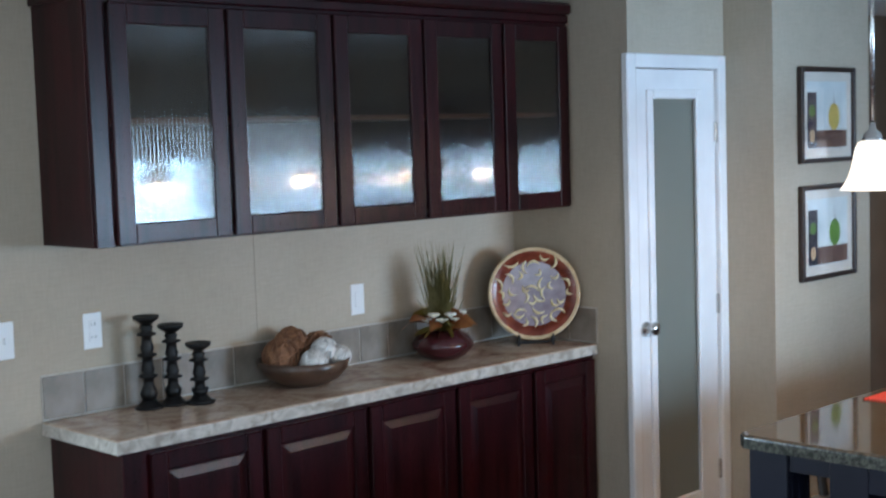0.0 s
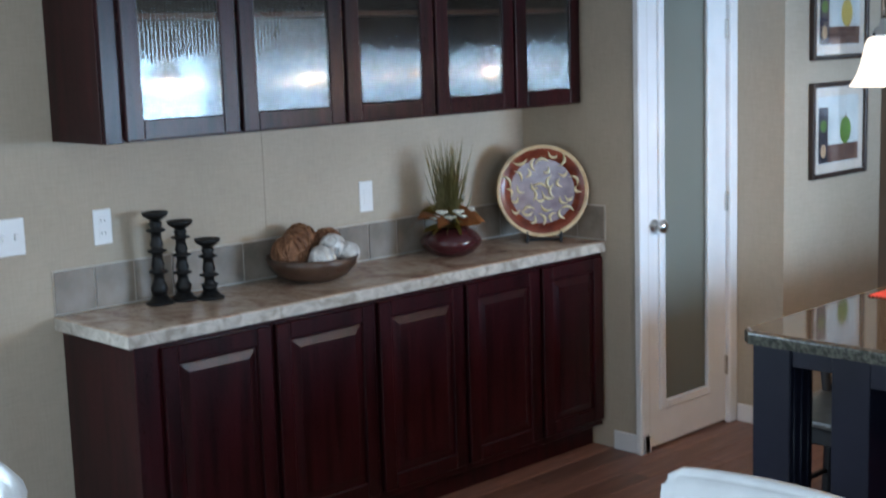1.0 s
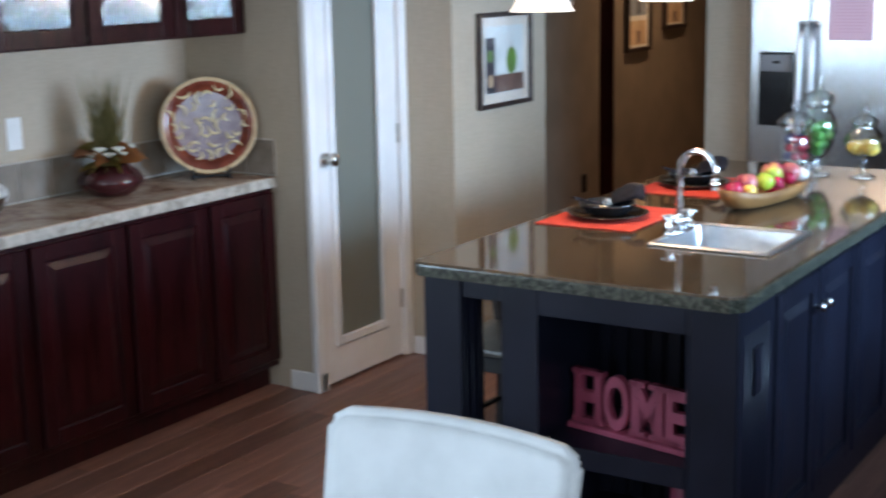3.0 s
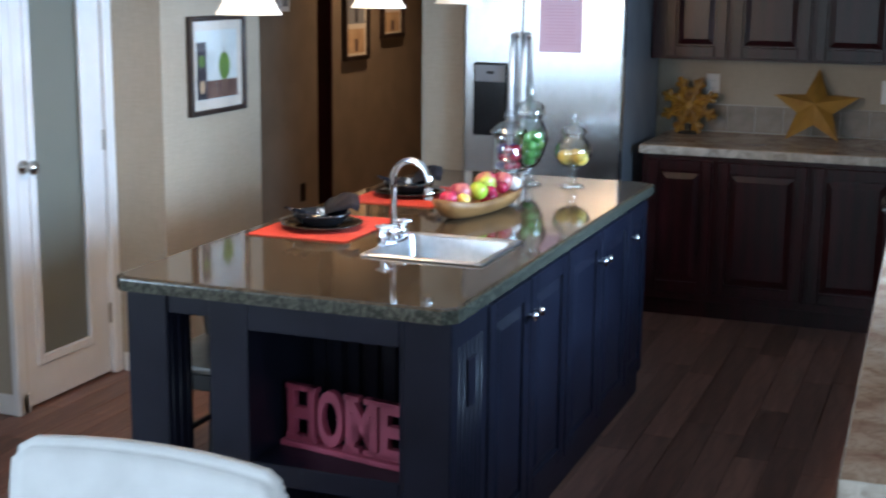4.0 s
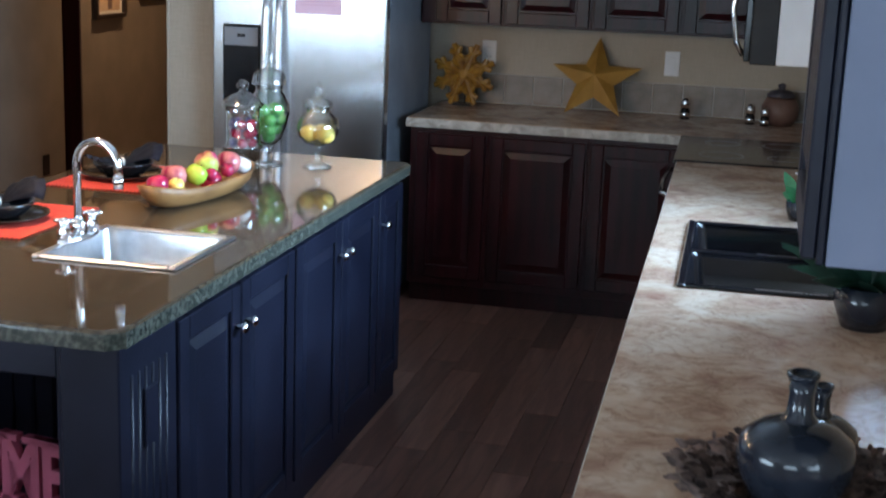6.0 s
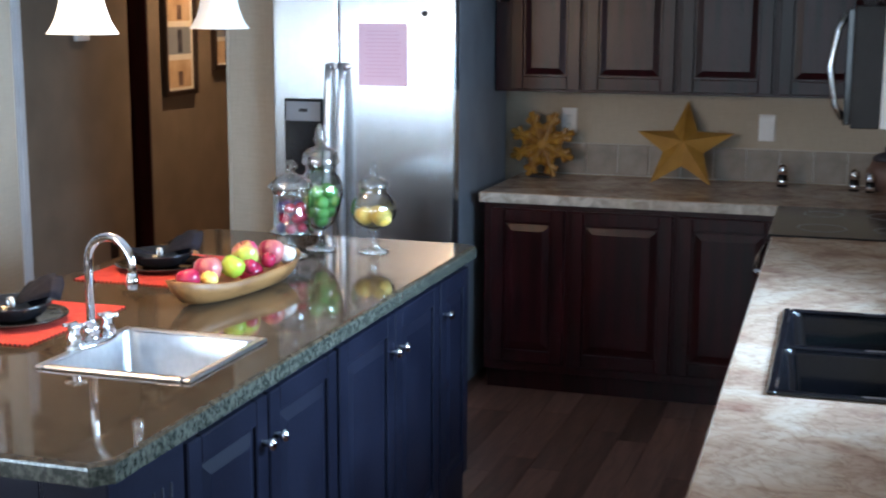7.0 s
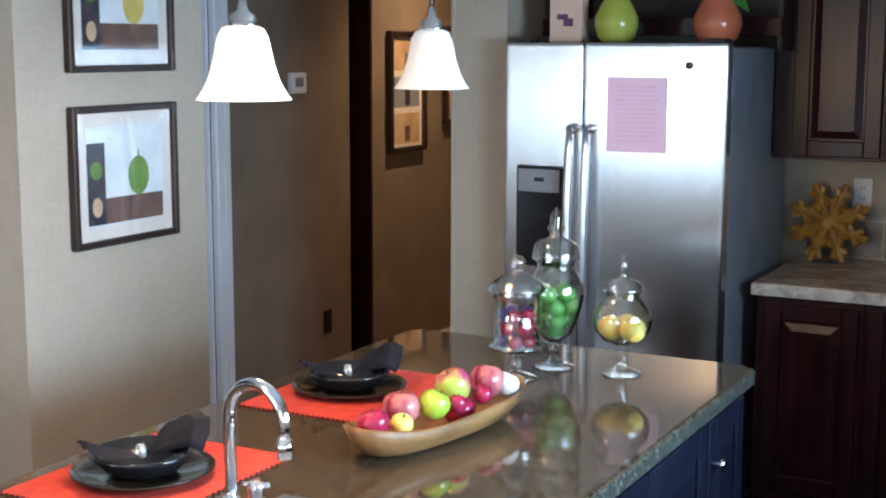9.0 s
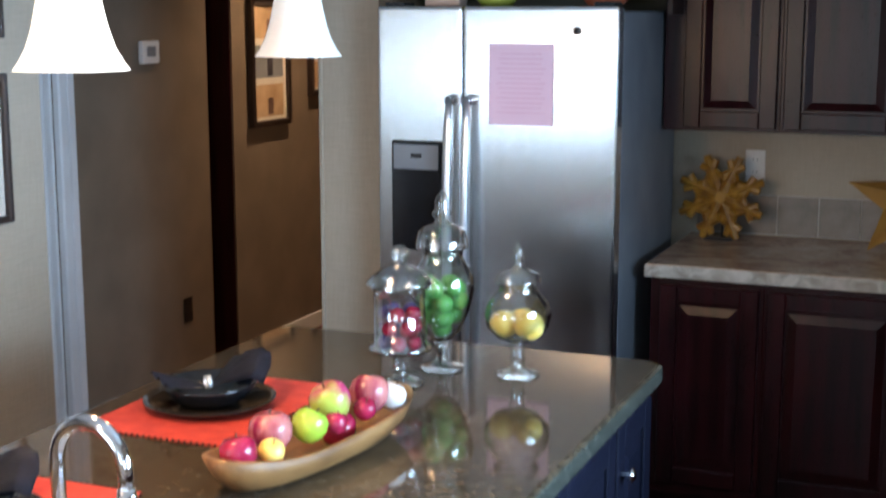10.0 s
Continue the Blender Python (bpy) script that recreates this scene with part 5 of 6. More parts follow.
def setting(x, y, turn):
    pz = IZ + 0.0042
    p = thing("dinner_plate", (x, y, pz), "dark smoked dinner plate on the red placemat", "plate", "place settings")
    part("dish", lathe([(0, 0), (0.085, 0), (0.125, 0.01), (0.142, 0.018), (0.142, 0.021), (0.122, 0.015), (0.084, 0.006), (0, 0.006)], 44), SMOKE, p, smooth=True)
    b = thing("soup_bowl", (x, y, pz + 0.0065), "black wide bowl stacked on the dinner plate", "bowl", "place settings")
    part("dish", lathe([(0, 0), (0.05, 0), (0.075, 0.012), (0.098, 0.038), (0.102, 0.048), (0.097, 0.048), (0.072, 0.018), (0.05, 0.006), (0, 0.006)], 40), BLACKGLOSS, b, smooth=True)
    n = thing("napkin", (x, y, pz + 0.014), "dark navy cloth napkin fanned through a ring", "napkin", "place settings", turn=turn)
    g = bmesh.new()
    N, M = 24, 10
    grid = [[None] * (M + 1) for _ in range(N + 1)]
    for i in range(N + 1):
        for k in range(M + 1):
            u, v = i / N, k / M
            # a soft rounded fan that spreads from the ring and rises behind it
            ang, rad = (v - 0.5) * 1.75, 0.012 + 0.132 * u
            pleat = 0.005 * u * math.sin(v * math.pi * 7)
            zz_ = 0.030 + 0.082 * u ** 0.85 * (1 - 0.6 * (2 * v - 1) ** 2) - 0.018 * max(0, u - 0.75) / 0.25 + pleat
            grid[i][k] = g.verts.new((0.002 + rad * math.cos(ang) * 0.92, rad * math.sin(ang) * 0.88, zz_))
    for i in range(N):
        for k in range(M):
            g.faces.new((grid[i][k], grid[i + 1][k], grid[i + 1][k + 1], grid[i][k + 1]))
    bmesh.ops.solidify(g, geom=g.faces[:], thickness=0.006)
    part("fan", g, CLOTH, n, smooth=True)
    t = bmesh.new()
    tg = [[None] * 9 for _ in range(9)]
    for i in range(9):
        for k in range(9):
            u, v = i / 8, k / 8
            tg[i][k] = t.verts.new((-0.015 - 0.095 * u, (v - 0.5) * (0.05 + 0.09 * u), 0.034 + 0.022 * u + 0.008 * math.sin(v * 16) * u))
    for i in range(8):
        for k in range(8):
            t.faces.new((tg[i][k], tg[i + 1][k], tg[i + 1][k + 1], tg[i][k + 1]))
    bmesh.ops.solidify(t, geom=t.faces[:], thickness=0.006)
    part("tail", t, CLOTH, n, smooth=True)
    part("napkin_ring", moved(lathe([(0.012, -0.006), (0.015, -0.006), (0.015, 0.006), (0.012, 0.006), (0.012, -0.006)], 24), pose(-0.004, 0, 0.038, 0, 90, 0)), PALEBONE, n, "shiny silver ring", True)


setting(-0.822, 0.91, 60)
setting(-0.815, 1.675, 50)

DOUGH = surface("dough_bowl_wood", (0.075, 0.028, 0.008), (0.30, 0.145, 0.048), 0.5, scale=5, stretch=(5, 1, 3), bump=0.15, fine=40)
db = thing("dough_bowl", (-0.440, 1.445, IZ), "long hand-carved wooden dough bowl full of apples", "bowl", turn=-10)
b = bmesh.new()
rings = []
for sx_, sy_, z in ((0.042, 0.18, 0), (0.062, 0.235, 0.010), (0.082, 0.27, 0.035), (0.091, 0.29, 0.062), (0.082, 0.274, 0.062), (0.073, 0.255, 0.038), (0.05, 0.21, 0.018), (0.02, 0.13, 0.013)):
    ring = []
    for i in range(48):
        a = 2 * math.pi * i / 48
        ca, sa = math.cos(a), math.sin(a)
        lift = 0.022 * abs(sa) ** 4 * (z / 0.062)
        ring.append(b.verts.new((sx_ * math.copysign(abs(ca) ** 0.8, ca), sy_ * math.copysign(abs(sa) ** 0.9, sa), z + lift + 0.002 * math.sin(5 * a) * (z > 0.03))))
    rings.append(ring)
for p, q in zip(rings, rings[1:]):
    for i in range(48):
        b.faces.new((p[i], p[(i + 1) % 48], q[(i + 1) % 48], q[i]))
b.faces.new(rings[0][::-1])
b.faces.new(rings[-1])
bmesh.ops.recalc_face_normals(b, faces=b.faces[:])
part("bowl", b, DOUGH, db, smooth=True)

REDAPPLE = surface("red_apple_skin", (0.20, 0.005, 0.025), (0.42, 0.022, 0.07), 0.22, scale=18, bump=0.02)
PINKAPPLE = surface("pink_apple_skin", (0.22, 0.010, 0.05), (0.50, 0.17, 0.15), 0.25, scale=16, stretch=(2.2, 2.2, 0.5), bump=0.02)
GREENAPPLE = surface("green_apple_skin", (0.20, 0.38, 0.03), (0.42, 0.55, 0.06), 0.25, scale=12, bump=0.02)
LEMON = surface("lemon_skin", (0.80, 0.54, 0.10), (0.88, 0.66, 0.18), 0.4, scale=40, bump=0.2)
BLUSH = surface("blushed_apple_skin", (0.42, 0.05, 0.12), (0.40, 0.50, 0.08), 0.25, scale=9, bump=0.02, low=0.42, high=0.58)
PURPLE = surface("plum_skin", (0.07, 0.012, 0.07), (0.17, 0.04, 0.12), 0.25, scale=18, bump=0.02)
NAVYF = surface("blue_plum_skin", (0.03, 0.03, 0.12), (0.07, 0.06, 0.2), 0.3, scale=18, bump=0.02)
LIME = surface("lime_skin", (0.09, 0.36, 0.08), (0.20, 0.56, 0.14), 0.3, scale=30, bump=0.1)
STEM = surface("apple_stem", (0.05, 0.03, 0.015), (0.09, 0.055, 0.03), 0.7, bump=0)


def apple(loc, r, material, label, tilt=(0, 0), group="apples"):
    a = thing("apple", (0, 0, 0), label, "apple", group)
    a.matrix_world = pose(*loc, tilt[0], tilt[1], 0)
    part("flesh", lathe([(0, -0.82 * r), (0.22 * r, -0.88 * r), (0.6 * r, -0.75 * r), (0.92 * r, -0.3 * r), (r, 0.15 * r), (0.9 * r, 0.58 * r), (0.6 * r, 0.86 * r), (0.28 * r, 0.88 * r), (0.08 * r, 0.7 * r), (0, 0.66 * r)], 22), material, a, smooth=True)
    part("stem", tube([(0, 0, 0.66 * r), (0.06 * r, 0, 1.08 * r)], 0.0016, 6), STEM, a)


M = db.matrix_world.copy()
for x, y, z, r, mt, lb in ((0.0, -0.245, 0.095, 0.042, REDAPPLE, "shiny dark red apple"), (0.035, -0.185, 0.085, 0.030, LEMON, "small yellow lemon"),
                           (-0.02, -0.125, 0.105, 0.050, PINKAPPLE, "streaked pink apple"), (0.028, -0.055, 0.108, 0.042, GREENAPPLE, "glossy green apple"),
                           (0.05, 0.01, 0.098, 0.027, REDAPPLE, "small crimson apple"), (-0.005, 0.06, 0.13, 0.050, BLUSH, "green apple blushed with red"), (0.0, 0.075, 0.055, 0.045, REDAPPLE, "shiny dark red apple"),
                           (0.045, 0.12, 0.10, 0.028, REDAPPLE, "small crimson apple"), (0.0, 0.195, 0.112, 0.050, PINKAPPLE, "streaked pink apple"), (0.035, 0.235, 0.10, 0.036, BONE, "pale cream apple")):
    apple(tuple(M @ Vector((x * 0.82, y * 0.9, 0.75 * z + 0.004))), r * 0.82, mt, lb + " in the dough bowl", (rg_.uniform(-25, 25), rg_.uniform(-25, 25)), "fruit in the dough bowl")


def shell(profile, t=0.0025):
    """A thin glass wall: the outer profile and the same one set in."""
    return lathe(profile + [(max(r - t, 0.0005), h) for r, h in reversed(profile)], 40)


def jar(name, loc, label, body, foot, lid, balls):
    j = thing(name, loc, label, "glass jar", "apothecary jars")
    part("foot", lathe(foot, 36), CLEAR, j, smooth=True)
    part("bowl", shell(body), CLEAR, j, smooth=True)
    part("lid", lathe(lid, 36), CLEAR, j, "clear glass lid with a ball finial", True)
    for x, y, z, r, mt, lb in balls:
        f = thing("fruit", (loc[0] + x, loc[1] + y, loc[2] + z), lb, "fruit", "fruit in the jars")
        part("flesh", ball(0, 0, 0, r, 0.95, 3), mt, f, smooth=True)


rr_ = random.Random(3)
# cylinder jar with small red and blue fruit
js = []
for lay in range(3):
    for i in range(5):
        a = i * 1.257 + lay * 0.6
        js.append((0.034 * math.cos(a), 0.034 * math.sin(a), 0.098 + lay * 0.034, 0.0185, rr_.choice((REDAPPLE, REDAPPLE, PURPLE, NAVYF)), "small red or plum-coloured fruit"))
jar("jar", (-0.515, 2.008, IZ), "footed clear cylinder jar of red and purple fruit",
    [(0.0, 0.074), (0.05, 0.075), (0.071, 0.078), (0.073, 0.088), (0.060, 0.094), (0.060, 0.20), (0.064, 0.222), (0.072, 0.23)],
    [(0, 0), (0.052, 0), (0.053, 0.005), (0.03, 0.012), (0.014, 0.02), (0.013, 0.03), (0.022, 0.04), (0.013, 0.05), (0.02, 0.064), (0.03, 0.073), (0, 0.0735)],
    [(0.076, 0.231), (0.077, 0.237), (0.062, 0.252), (0.04, 0.268), (0.018, 0.276), (0.012, 0.284), (0.022, 0.296), (0.022, 0.306), (0.012, 0.318), (0, 0.321), (0, 0.31), (0.008, 0.28), (0.04, 0.264), (0.06, 0.248), (0.073, 0.235)], js)
js = []
for lay, (z, n, rad) in enumerate(((0.100, 1, 0), (0.128, 3, 0.030), (0.165, 4, 0.040), (0.200, 4, 0.038))):
    for i in range(n):
        a = i * 2 * math.pi / max(n, 1) + lay
        js.append((rad * math.cos(a), rad * math.sin(a), z, 0.0245, LIME, "small bright green lime"))
jar("jar", (-0.476, 2.165, IZ), "tall clear urn jar of green limes with a stacked lid",
    [(0.0, 0.07), (0.026, 0.073), (0.046, 0.095), (0.064, 0.14), (0.076, 0.19), (0.075, 0.222), (0.060, 0.252), (0.049, 0.27), (0.050, 0.285), (0.058, 0.292)],
    [(0, 0), (0.052, 0), (0.053, 0.005), (0.03, 0.012), (0.014, 0.022), (0.013, 0.045), (0.02, 0.058), (0.018, 0.069), (0, 0.0695)],
    [(0.062, 0.293), (0.063, 0.30), (0.057, 0.33), (0.043, 0.342), (0.02, 0.35), (0.014, 0.36), (0.024, 0.374), (0.014, 0.388), (0.018, 0.4), (0.012, 0.415), (0, 0.43), (0, 0.42), (0.008, 0.36), (0.034, 0.338), (0.05, 0.326), (0.055, 0.297)], js)
js = [(-0.03, -0.012, 0.122, 0.034, LEMON, "round yellow lemon in a jar"), (0.035, -0.018, 0.124, 0.035, LEMON, "round yellow lemon in a jar"), (0.0, 0.035, 0.122, 0.033, LEMON, "round yellow lemon in a jar")]
jar("jar", (-0.290, 2.175, IZ), "round footed clear jar of yellow lemons",
    [(0.0, 0.078), (0.02, 0.08), (0.05, 0.092), (0.073, 0.118), (0.079, 0.145), (0.071, 0.175), (0.05, 0.198), (0.043, 0.21), (0.05, 0.22)],
    [(0, 0), (0.05, 0), (0.051, 0.005), (0.028, 0.012), (0.013, 0.024), (0.02, 0.04), (0.012, 0.055), (0.02, 0.07), (0.018, 0.077), (0, 0.0775)],
    [(0.054, 0.221), (0.055, 0.227), (0.046, 0.242), (0.02, 0.252), (0.01, 0.262), (0.018, 0.276), (0.009, 0.292), (0.012, 0.303), (0, 0.315), (0, 0.305), (0.006, 0.262), (0.04, 0.238), (0.05, 0.224)], js)

# letters on the island's shelf
ROSE = surface("rose_painted_wood", (0.22, 0.032, 0.062), (0.32, 0.055, 0.10), 0.55, scale=8, bump=0.1)
hs_ = thing("home_sign", (-0.618, 0.245, 0.3902), "rose-red wooden HOME letters on a base board", "sign", turn=-11)
part("base", box(0, 0.44, -0.033, 0.033, 0, 0.018, 0.003), ROSE, hs_)


def letter(ch, x, w):
    cu_ = bpy.data.curves.new("letter", "FONT")
    cu_.body, cu_.size, cu_.extrude, cu_.offset, cu_.bevel_depth = ch, 0.245, 0.011, 0.006, 0.0015
    tmp = bpy.data.objects.new("letter", cu_)
    me = bpy.data.meshes.new_from_object(tmp)
    bpy.data.objects.remove(tmp)
    b = bmesh.new()
    b.from_mesh(me)
    bpy.data.meshes.remove(me)
    lo_x, hi_x = min(v.co.x for v in b.verts), max(v.co.x for v in b.verts)
    lo_y, hi_y = min(v.co.y for v in b.verts), max(v.co.y for v in b.verts)
    for v in b.verts:
        v.co = (x + (v.co.x - lo_x) / (hi_x - lo_x) * w, -v.co.z, 0.018 + (v.co.y - lo_y) / (hi_y - lo_y) * 0.170)
    bmesh.ops.recalc_face_normals(b, faces=b.faces[:])
    # slab serifs
    for z in (0.018, 0.172):
        if ch in "HM":
            for sx_ in (0, w - 0.042):
                box(x + sx_ - 0.006, x + sx_ + 0.048, -0.0125, 0.0125, z, z + 0.016, bm=b)
        elif ch == "E":
            box(x - 0.006, x + 0.05, -0.0125, 0.0125, z, z + 0.016, bm=b)
    part("letter", b, ROSE, hs_)


for ch, x, w in (("H", 0.014, 0.100), ("O", 0.124, 0.092), ("M", 0.226, 0.112), ("E", 0.348, 0.078)):
    letter(ch, x, w)
GREENL = surface("bright_leaf", (0.03, 0.11, 0.02), (0.08, 0.22, 0.05), 0.5, scale=25, bump=0.05)
ivy = thing("greenery", (-0.24, 0.42, 0.3902), "small green leafy sprig behind the letters", "plant")
part("pot", lathe([(0, 0), (0.028, 0), (0.036, 0.07), (0.032, 0.07), (0.026, 0.01), (0, 0.01)], 20), BLACKMATTE, ivy)
for i in range(12):
    a = i * 0.55
    part("leaf", blade((0, 0, 0.06), (0.055 * math.cos(a), 0.04 * math.sin(a), 0.15 + 0.05 * (i % 3)), 0.03, 0.02), GREENL, ivy)
rp = thing("red_canister", (-0.24, 0.28, 0.0902), "dark red canister on the island's lower shelf", "canister")
part("body", lathe([(0, 0), (0.06, 0), (0.062, 0.02), (0.062, 0.17), (0.058, 0.18), (0, 0.18)], 28), ROSE, rp, smooth=True)
part("lid", lathe([(0, 0.205), (0.012, 0.205), (0.014, 0.19), (0.06, 0.186), (0.064, 0.181), (0, 0.181)], 28), ROSE, rp, smooth=True)


TAUPE = surface("taupe_seat_leather", (0.085, 0.078, 0.068), (0.125, 0.115, 0.10), 0.36, scale=14, bump=0.1, fine=120)


def stool(x, y):
    s = thing("stool", (x, y, 0), "black wooden low-back stool with a taupe leather seat", "stool", "stools at the island")
    part("seat", box(-0.195, 0.195, -0.22, 0.22, 0.462, 0.488, 0.010, seg=2), TAUPE, s, "taupe leather seat pad")
    part("apron", box(-0.19, 0.19, -0.215, 0.215, 0.405, 0.4615, 0.004), BLACKMATTE, s)
    for dx in (-1, 1):
        for dy in (-1, 1):
            part("leg", tube([(dx * 0.14, dy * 0.165, 0.41), (dx * 0.18, dy * 0.19, 0)], [0.026, 0.018], 10), BLACKMATTE, s)
        part("rung", tube([(dx * 0.165, -0.175, 0.18), (dx * 0.165, 0.175, 0.18)], 0.01, 8), BLACKMATTE, s)
    for dy in (-1, 1):
        part("back_post", tube([(-0.165, dy * 0.17, 0.485), (-0.19, dy * 0.175, 0.64)], 0.018, 10), BLACKMATTE, s)
    part("back_rail", tube([(-0.19, -0.20, 0.645), (-0.215, 0, 0.655), (-0.19, 0.20, 0.645)], [0.024, 0.026, 0.024], 10), BLACKMATTE, s)


stool(-1.11, 0.75)
stool(-1.11, 1.70)

# ---------------- things on the back counter ----------------
GOLD = surface("mustard_painted_metal", (0.34, 0.165, 0.025), (0.47, 0.25, 0.045), 0.5, scale=9, bump=0.1)
st = thing("barn_star", (0.468, 4.365, 0.9125), "mustard yellow five-pointed metal barn star", "star ornament")
R, r_ = 0.236, 0.098
st.matrix_world = pose(0.452, 4.30, 0.9125 + R * math.cos(math.pi / 5) * math.cos(radians(30)) + 0.002, -30, 0, 0)
b = bmesh.new()
c0, c1 = b.verts.new((0, -0.06, 0)), b.verts.new((0, 0.004, 0))
ring = [b.verts.new(((R if i % 2 == 0 else r_) * math.sin(i * math.pi / 5), 0, (R if i % 2 == 0 else r_) * math.cos(i * math.pi / 5))) for i in range(10)]
for i in range(10):
    j = (i + 1) % 10
    b.faces.new((c0, ring[j], ring[i]))
    b.faces.new((c1, ring[i], ring[j]))
bmesh.ops.recalc_face_normals(b, faces=b.faces[:])
part("body", b, GOLD, st)
for i in range(0, 10, 2):
    a = i * math.pi / 5
    part("ridge", tube([(0.004 * math.sin(a), -0.0595, 0.004 * math.cos(a)), (R * 0.98 * math.sin(a), -0.001, R * 0.98 * math.cos(a))], 0.0015, 5), GOLD, st)

AMBER = surface("amber_lacquer", (0.20, 0.085, 0.006), (0.40, 0.20, 0.02), 0.4, scale=22, bump=0.1)
sn = thing("snowflake_ornament", (0, 0, 0), "mustard yellow eight-pointed openwork metal ornament", "ornament")
sn.matrix_world = pose(-0.222, 4.30, 0.9125 + 0.155, -8, 0, 0)
for i in range(8):
    a = math.radians(i * 45 + 22.5)
    ca, sa = math.cos(a), math.sin(a)
    on = lambda u_, v_, d=0.0: (u_ * ca - v_ * sa, -0.006 * (i % 2) - d, u_ * sa + v_ * ca)
    arm = part("arm", tube([on(0.02, 0), on(0.09, 0), on(0.165, 0)], [0.024, 0.021, 0.014], 8), AMBER, sn)
    for s in (-1, 1):
        part("barb", tube([on(0.105, 0), on(0.140, 0.030 * s, 0.004)], [0.017, 0.013], 7), AMBER, arm)
        part("petal", tube([on(0.045, 0), on(0.080, 0.024 * s, 0.006), on(0.112, 0.0)], [0.014, 0.018, 0.014], 7), AMBER, arm)
    a2 = a + math.radians(22.5)
    part("link", tube([(0.105 * ca, 0, 0.105 * sa), (0.075 * math.cos(a2), -0.004, 0.075 * math.sin(a2)), (0.105 * math.cos(a2 + math.radians(22.5)), 0, 0.105 * math.sin(a2 + math.radians(22.5)))], 0.012, 6), AMBER, sn)
part("hub", moved(lathe([(0, 0.022), (0.02, 0.018), (0.03, 0.006), (0.03, -0.006), (0, -0.008)], 20), pose(0, 0, 0, 90, 0, 0)), GOLD, sn)
part("stand", tube([(-0.05, 0.06, -0.155), (-0.05, -0.02, -0.155), (0.05, -0.02, -0.155), (0.05, 0.06, -0.155)], 0.005, 6), BLACKMATTE, sn)
part("prop", tube([(0, 0.0, 0.05), (0, 0.07, -0.15)], 0.004, 6), BLACKMATTE, sn)


def shaker(x, y, s=1.0):
    o = thing("shaker", (x, y, 0.9125), "small chrome and dark glass shaker", "shaker", "shakers")
    part("body", lathe([(0, 0), (0.022 * s, 0), (0.024 * s, 0.03 * s), (0.019 * s, 0.055 * s), (0, 0.055 * s)], 20), BLACKGLOSS, o, smooth=True)
    part("cap", lathe([(0.0195 * s, 0.054 * s), (0.024 * s, 0.06 * s), (0.022 * s, 0.085 * s), (0.01 * s, 0.1 * s), (0, 0.1 * s)], 20), CHROME, o, smooth=True)
    part("band", lathe([(0.0235 * s, 0.012 * s), (0.0265 * s, 0.02 * s), (0.0235 * s, 0.03 * s)], 20), CHROME, o, smooth=True)


shaker(0.905, 4.30, 1.05)
shaker(1.22, 4.25)
shaker(1.29, 4.22, 0.9)
cj = thing("cookie_jar", (1.36, 4.30, 0.9125), "dark brown lidded ceramic jar in the corner", "jar")
part("body", lathe([(0, 0), (0.06, 0), (0.085, 0.04), (0.09, 0.09), (0.07, 0.13), (0.06, 0.135), (0, 0.135)], 28), UMBER, cj, smooth=True)
part("lid", lathe([(0.065, 0.136), (0.07, 0.145), (0.05, 0.165), (0.015, 0.175), (0.02, 0.195), (0, 0.205)], 28), INK, cj, smooth=True)

# ---------------- things on the sink counter ----------------
SLATE = surface("slate_blue_glaze", (0.010, 0.013, 0.020), (0.018, 0.022, 0.032), 0.13, scale=12, bump=0.03)
VZ = 0.9125


def bottle(x, y, s, z, label):
    o = thing("bottle_vase", (x, y, VZ + z), label, "vase", "bottle vases")
    part("body", lathe([(0, 0), (0.05 * s, 0), (0.062 * s, 0.008 * s), (0.083 * s, 0.05 * s), (0.09 * s, 0.082 * s), (0.084 * s, 0.108 * s), (0.058 * s, 0.128 * s), (0.028 * s, 0.138 * s), (0, 0.1385 * s)], 40), SLATE, o, smooth=True)
    part("neck", lathe([(0.0285 * s, 0.1375 * s), (0.02 * s, 0.15 * s), (0.0185 * s, 0.18 * s), (0.0215 * s, 0.202 * s), (0.018 * s, 0.202 * s), (0.015 * s, 0.18 * s), (0.015 * s, 0.142 * s), (0, 0.1405 * s)], 40), SLATE, o, smooth=True)
    part("lip", lathe([(0.0212 * s, 0.2015 * s), (0.0250 * s, 0.207 * s), (0.0245 * s, 0.212 * s), (0.0205 * s, 0.212 * s), (0.0182 * s, 0.2015 * s)], 40), SLATE, o, smooth=True)


HUSK = surface("brown_husk", (0.04, 0.025, 0.022), (0.24, 0.17, 0.145), 0.7, scale=45, bump=0.3)
pr_ = thing("leaf_platter", (1.392, -0.445, VZ), "dark woven leaf platter under the blue bottles", "platter")
part("dish", lathe([(0, 0), (0.09, 0), (0.16, 0.012), (0.20, 0.03), (0.2, 0.033), (0.155, 0.017), (0.09, 0.006), (0, 0.006)], 40), HUSK, pr_, smooth=True)
hk = bmesh.new()
rg_ = random.Random(12)
for i in range(620):
    a = rg_.uniform(0, 6.283)
    r = rg_.uniform(0.06, 0.205)
    z = 0.007 + 0.026 * max(0, (r - 0.1) / 0.1)
    q = a + rg_.uniform(-0.9, 0.9)
    L = rg_.uniform(0.014, 0.030)
    add(hk, blade((r * math.cos(a), r * math.sin(a), z), (r * math.cos(a) + L * math.cos(q), r * math.sin(a) + L * math.sin(q), z + rg_.uniform(0.0, 0.011)), 0.015, 0.0, 3))
tagged(part("husk_fringe", hk, HUSK, pr_), kind="stuff")
bottle(1.372, -0.49, 1.0, 0.0075, "squat slate-blue glazed bottle vase on the platter")
bottle(1.412, -0.335, 0.70, 0.0075, "smaller slate-blue glazed bottle vase behind the first")


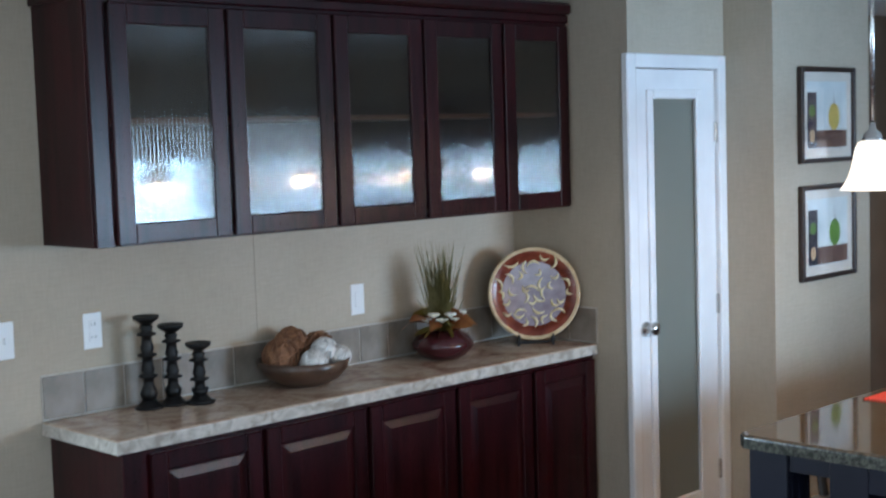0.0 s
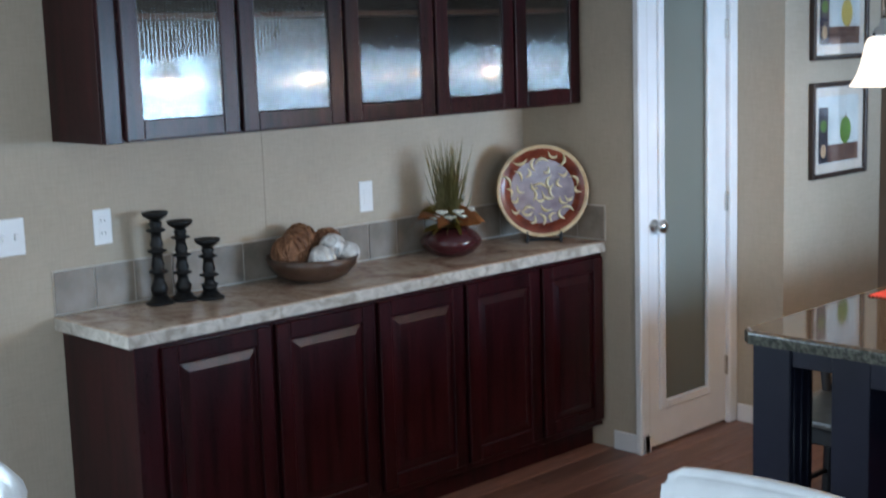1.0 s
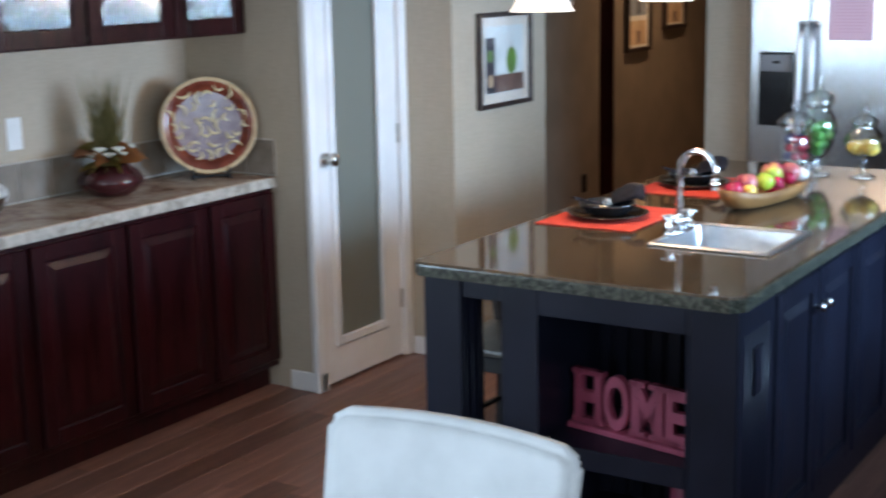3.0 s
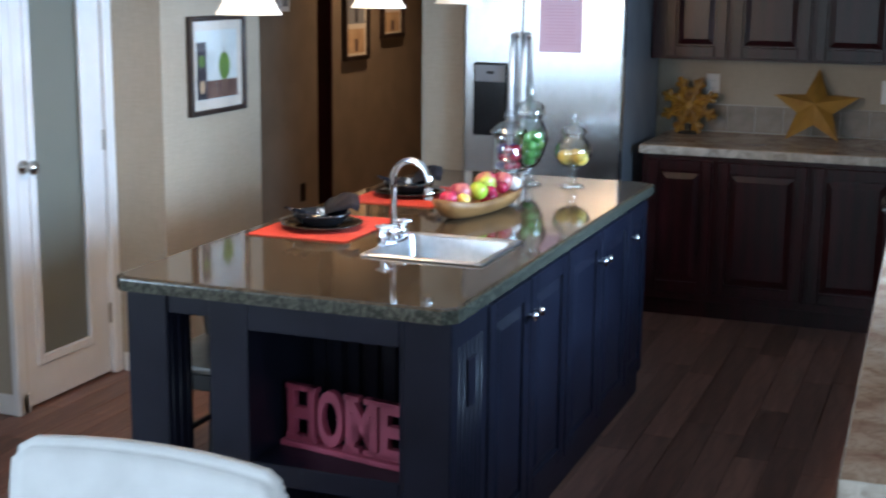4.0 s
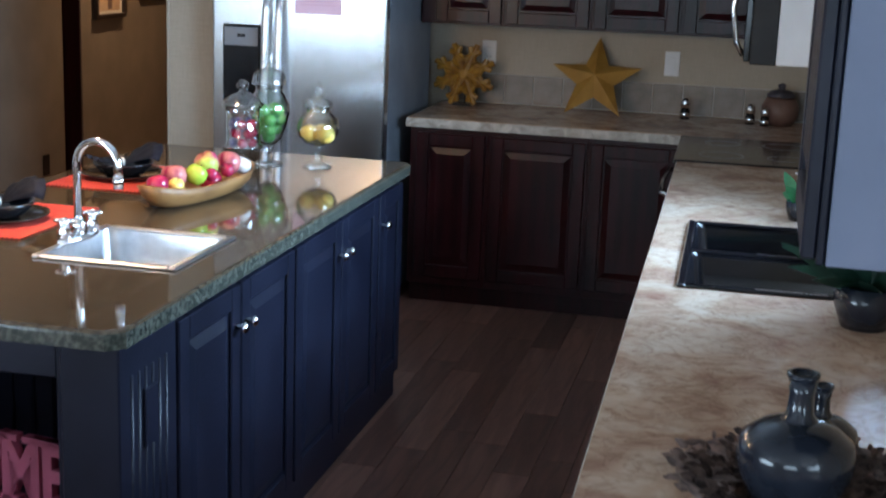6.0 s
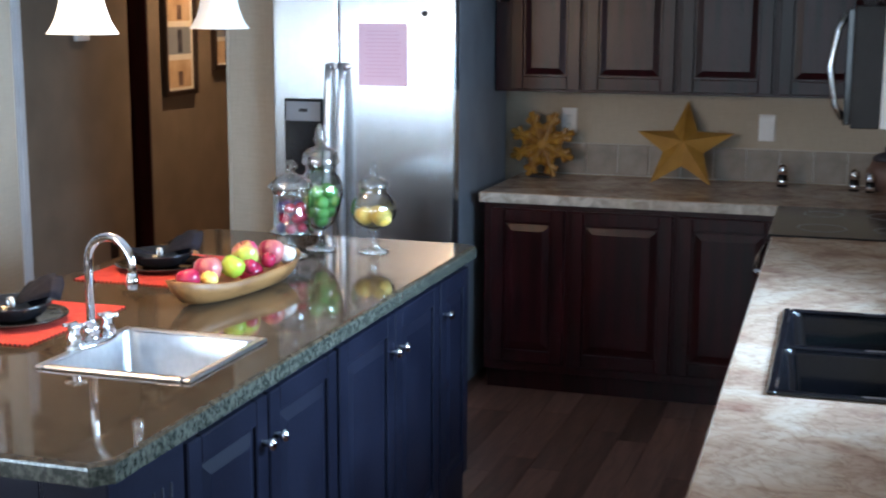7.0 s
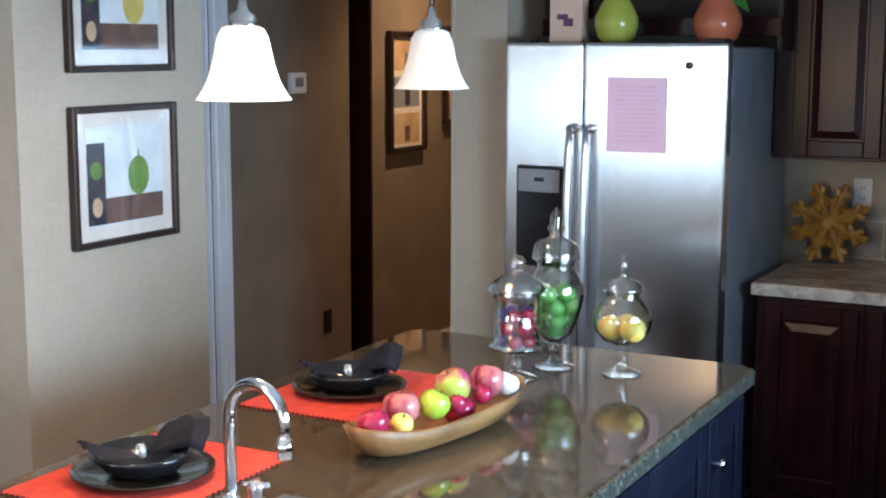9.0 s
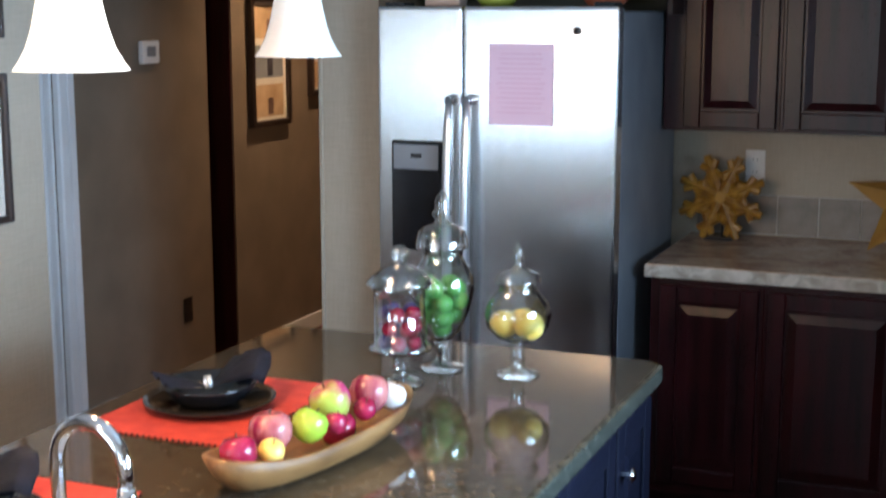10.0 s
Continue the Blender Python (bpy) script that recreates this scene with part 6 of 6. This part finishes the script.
def potted(x, y, pot_r, pot_h, leaves, spread, height, width, label, seed):
    p = thing("potted_plant", (x, y, VZ), label, "potted plant", "plants by the sink")
    leafy = VIVIDLEAF if pot_r < 0.06 else LEAFG
    part("pot", lathe([(0, 0), (pot_r * 0.7, 0), (pot_r * 0.95, pot_h * 0.5), (pot_r, pot_h), (pot_r * 0.9, pot_h), (pot_r * 0.85, pot_h * 0.85), (0, pot_h * 0.85)], 28), SLATE, p, smooth=True)
    q = random.Random(seed)
    for i in range(leaves):
        a = q.uniform(0, 6.283)
        s = q.uniform(0.4, 1.0) * spread
        h = pot_h + q.uniform(0.3, 1.0) * height
        part("leaf", blade((0.01 * math.cos(a), 0.01 * math.sin(a), pot_h * 0.85), (s * math.cos(a), s * math.sin(a), h), width, q.uniform(0.01, 0.05)), leafy, p)


VIVIDLEAF = surface("fresh_green_leaf", (0.02, 0.16, 0.07), (0.06, 0.30, 0.14), 0.4, scale=25, bump=0.05)
LEAFG = surface("deep_green_leaf", (0.014, 0.05, 0.036), (0.032, 0.095, 0.065), 0.4, scale=25, bump=0.05)
potted(1.545, 0.635, 0.075, 0.10, 40, 0.20, 0.13, 0.034, "trailing green plant in a dark glazed pot", 2)
potted(1.415, 1.87, 0.040, 0.06, 12, 0.085, 0.12, 0.040, "small green plant in a little pot by the sink", 6)
sd = thing("soap_dispenser", (1.43, 2.06, VZ), "small white soap dispenser with a chrome pump", "soap dispenser")
part("bottle", lathe([(0, 0), (0.03, 0), (0.032, 0.06), (0.024, 0.085), (0.012, 0.09), (0, 0.09)], 24), PLASTIC, sd, smooth=True)
part("pump", tube([(0, 0, 0.088), (0, 0, 0.115), (-0.03, 0, 0.118)], 0.005, 8), CHROME, sd, smooth=True)

# ---------------- things on the refrigerator ----------------
FZ = fz
GREENV = surface("chartreuse_glaze", (0.36, 0.40, 0.05), (0.48, 0.50, 0.09), 0.2, scale=6, bump=0.02)
CORAL = surface("coral_glaze", (0.42, 0.10, 0.045), (0.55, 0.16, 0.08), 0.22, scale=6, bump=0.02)
CREAM = surface("peach_print_box", (0.66, 0.44, 0.34), (0.72, 0.52, 0.41), 0.6, scale=6, bump=0.02)
v = thing("vase", (-0.885, 3.66, FZ), "chartreuse green pear-shaped glazed vase on the refrigerator", "vase")
part("body", lathe([(0, 0), (0.05, 0), (0.068, 0.02), (0.081, 0.062), (0.079, 0.095), (0.060, 0.135), (0.042, 0.165), (0.034, 0.20), (0.036, 0.235), (0.03, 0.235), (0.026, 0.20), (0.03, 0.165), (0, 0.13)], 36), GREENV, v, smooth=True)
v = thing("vase", (-0.505, 3.66, FZ), "coral orange glazed vase with green leaves on the refrigerator", "vase")
part("body", lathe([(0, 0), (0.054, 0), (0.074, 0.02), (0.087, 0.062), (0.084, 0.095), (0.06, 0.14), (0.044, 0.17), (0.048, 0.21), (0.042, 0.21), (0.036, 0.17), (0, 0.13)], 36), CORAL, v, smooth=True)
VIVID = surface("vivid_green_leaf", (0.02, 0.20, 0.02), (0.06, 0.36, 0.05), 0.45, scale=20, bump=0.02)
rg_ = random.Random(21)
for i in range(12):
    a = rg_.uniform(-1.0, 2.2)
    s = rg_.uniform(0.10, 0.19)
    part("leaf", blade((0, 0, 0.22), (s * math.cos(a), s * 0.5 * math.sin(a), rg_.uniform(0.14, 0.34)), 0.06, 0.04), VIVID, v)
bx = thing("decorative_box", (-1.135, 3.62, FZ), "peach printed tall box standing on the refrigerator", "box")
part("carton", box(0, 0.128, 0, 0.07, 0, 0.30, 0.003), CREAM, bx)
part("motif", box(0.03, 0.075, -0.001, 0.0, 0.085, 0.105), PURPLE, bx)
part("motif", box(0.055, 0.095, -0.001, 0.0, 0.06, 0.09), PURPLE, bx)

# the sink wall and all that is built along it stand a little out of square with the island
SKEW = Matrix.Translation((1.0, 1.366, 0)) @ Matrix.Rotation(radians(1.36), 4, "Z") @ Matrix.Translation((-1.0, -1.366, 0))
ALONG = ("sink_countertop", "kitchen_sink", "kitchen_faucet", "range", "microwave", "wall_sink", "window_1", "casing_sink", "daylight_sink")
for o in list(scene.objects):
    if o.parent is None and (o.name.split(".")[0] in ALONG or o in SINK_RUN):
        o.matrix_world = SKEW @ o.matrix_world
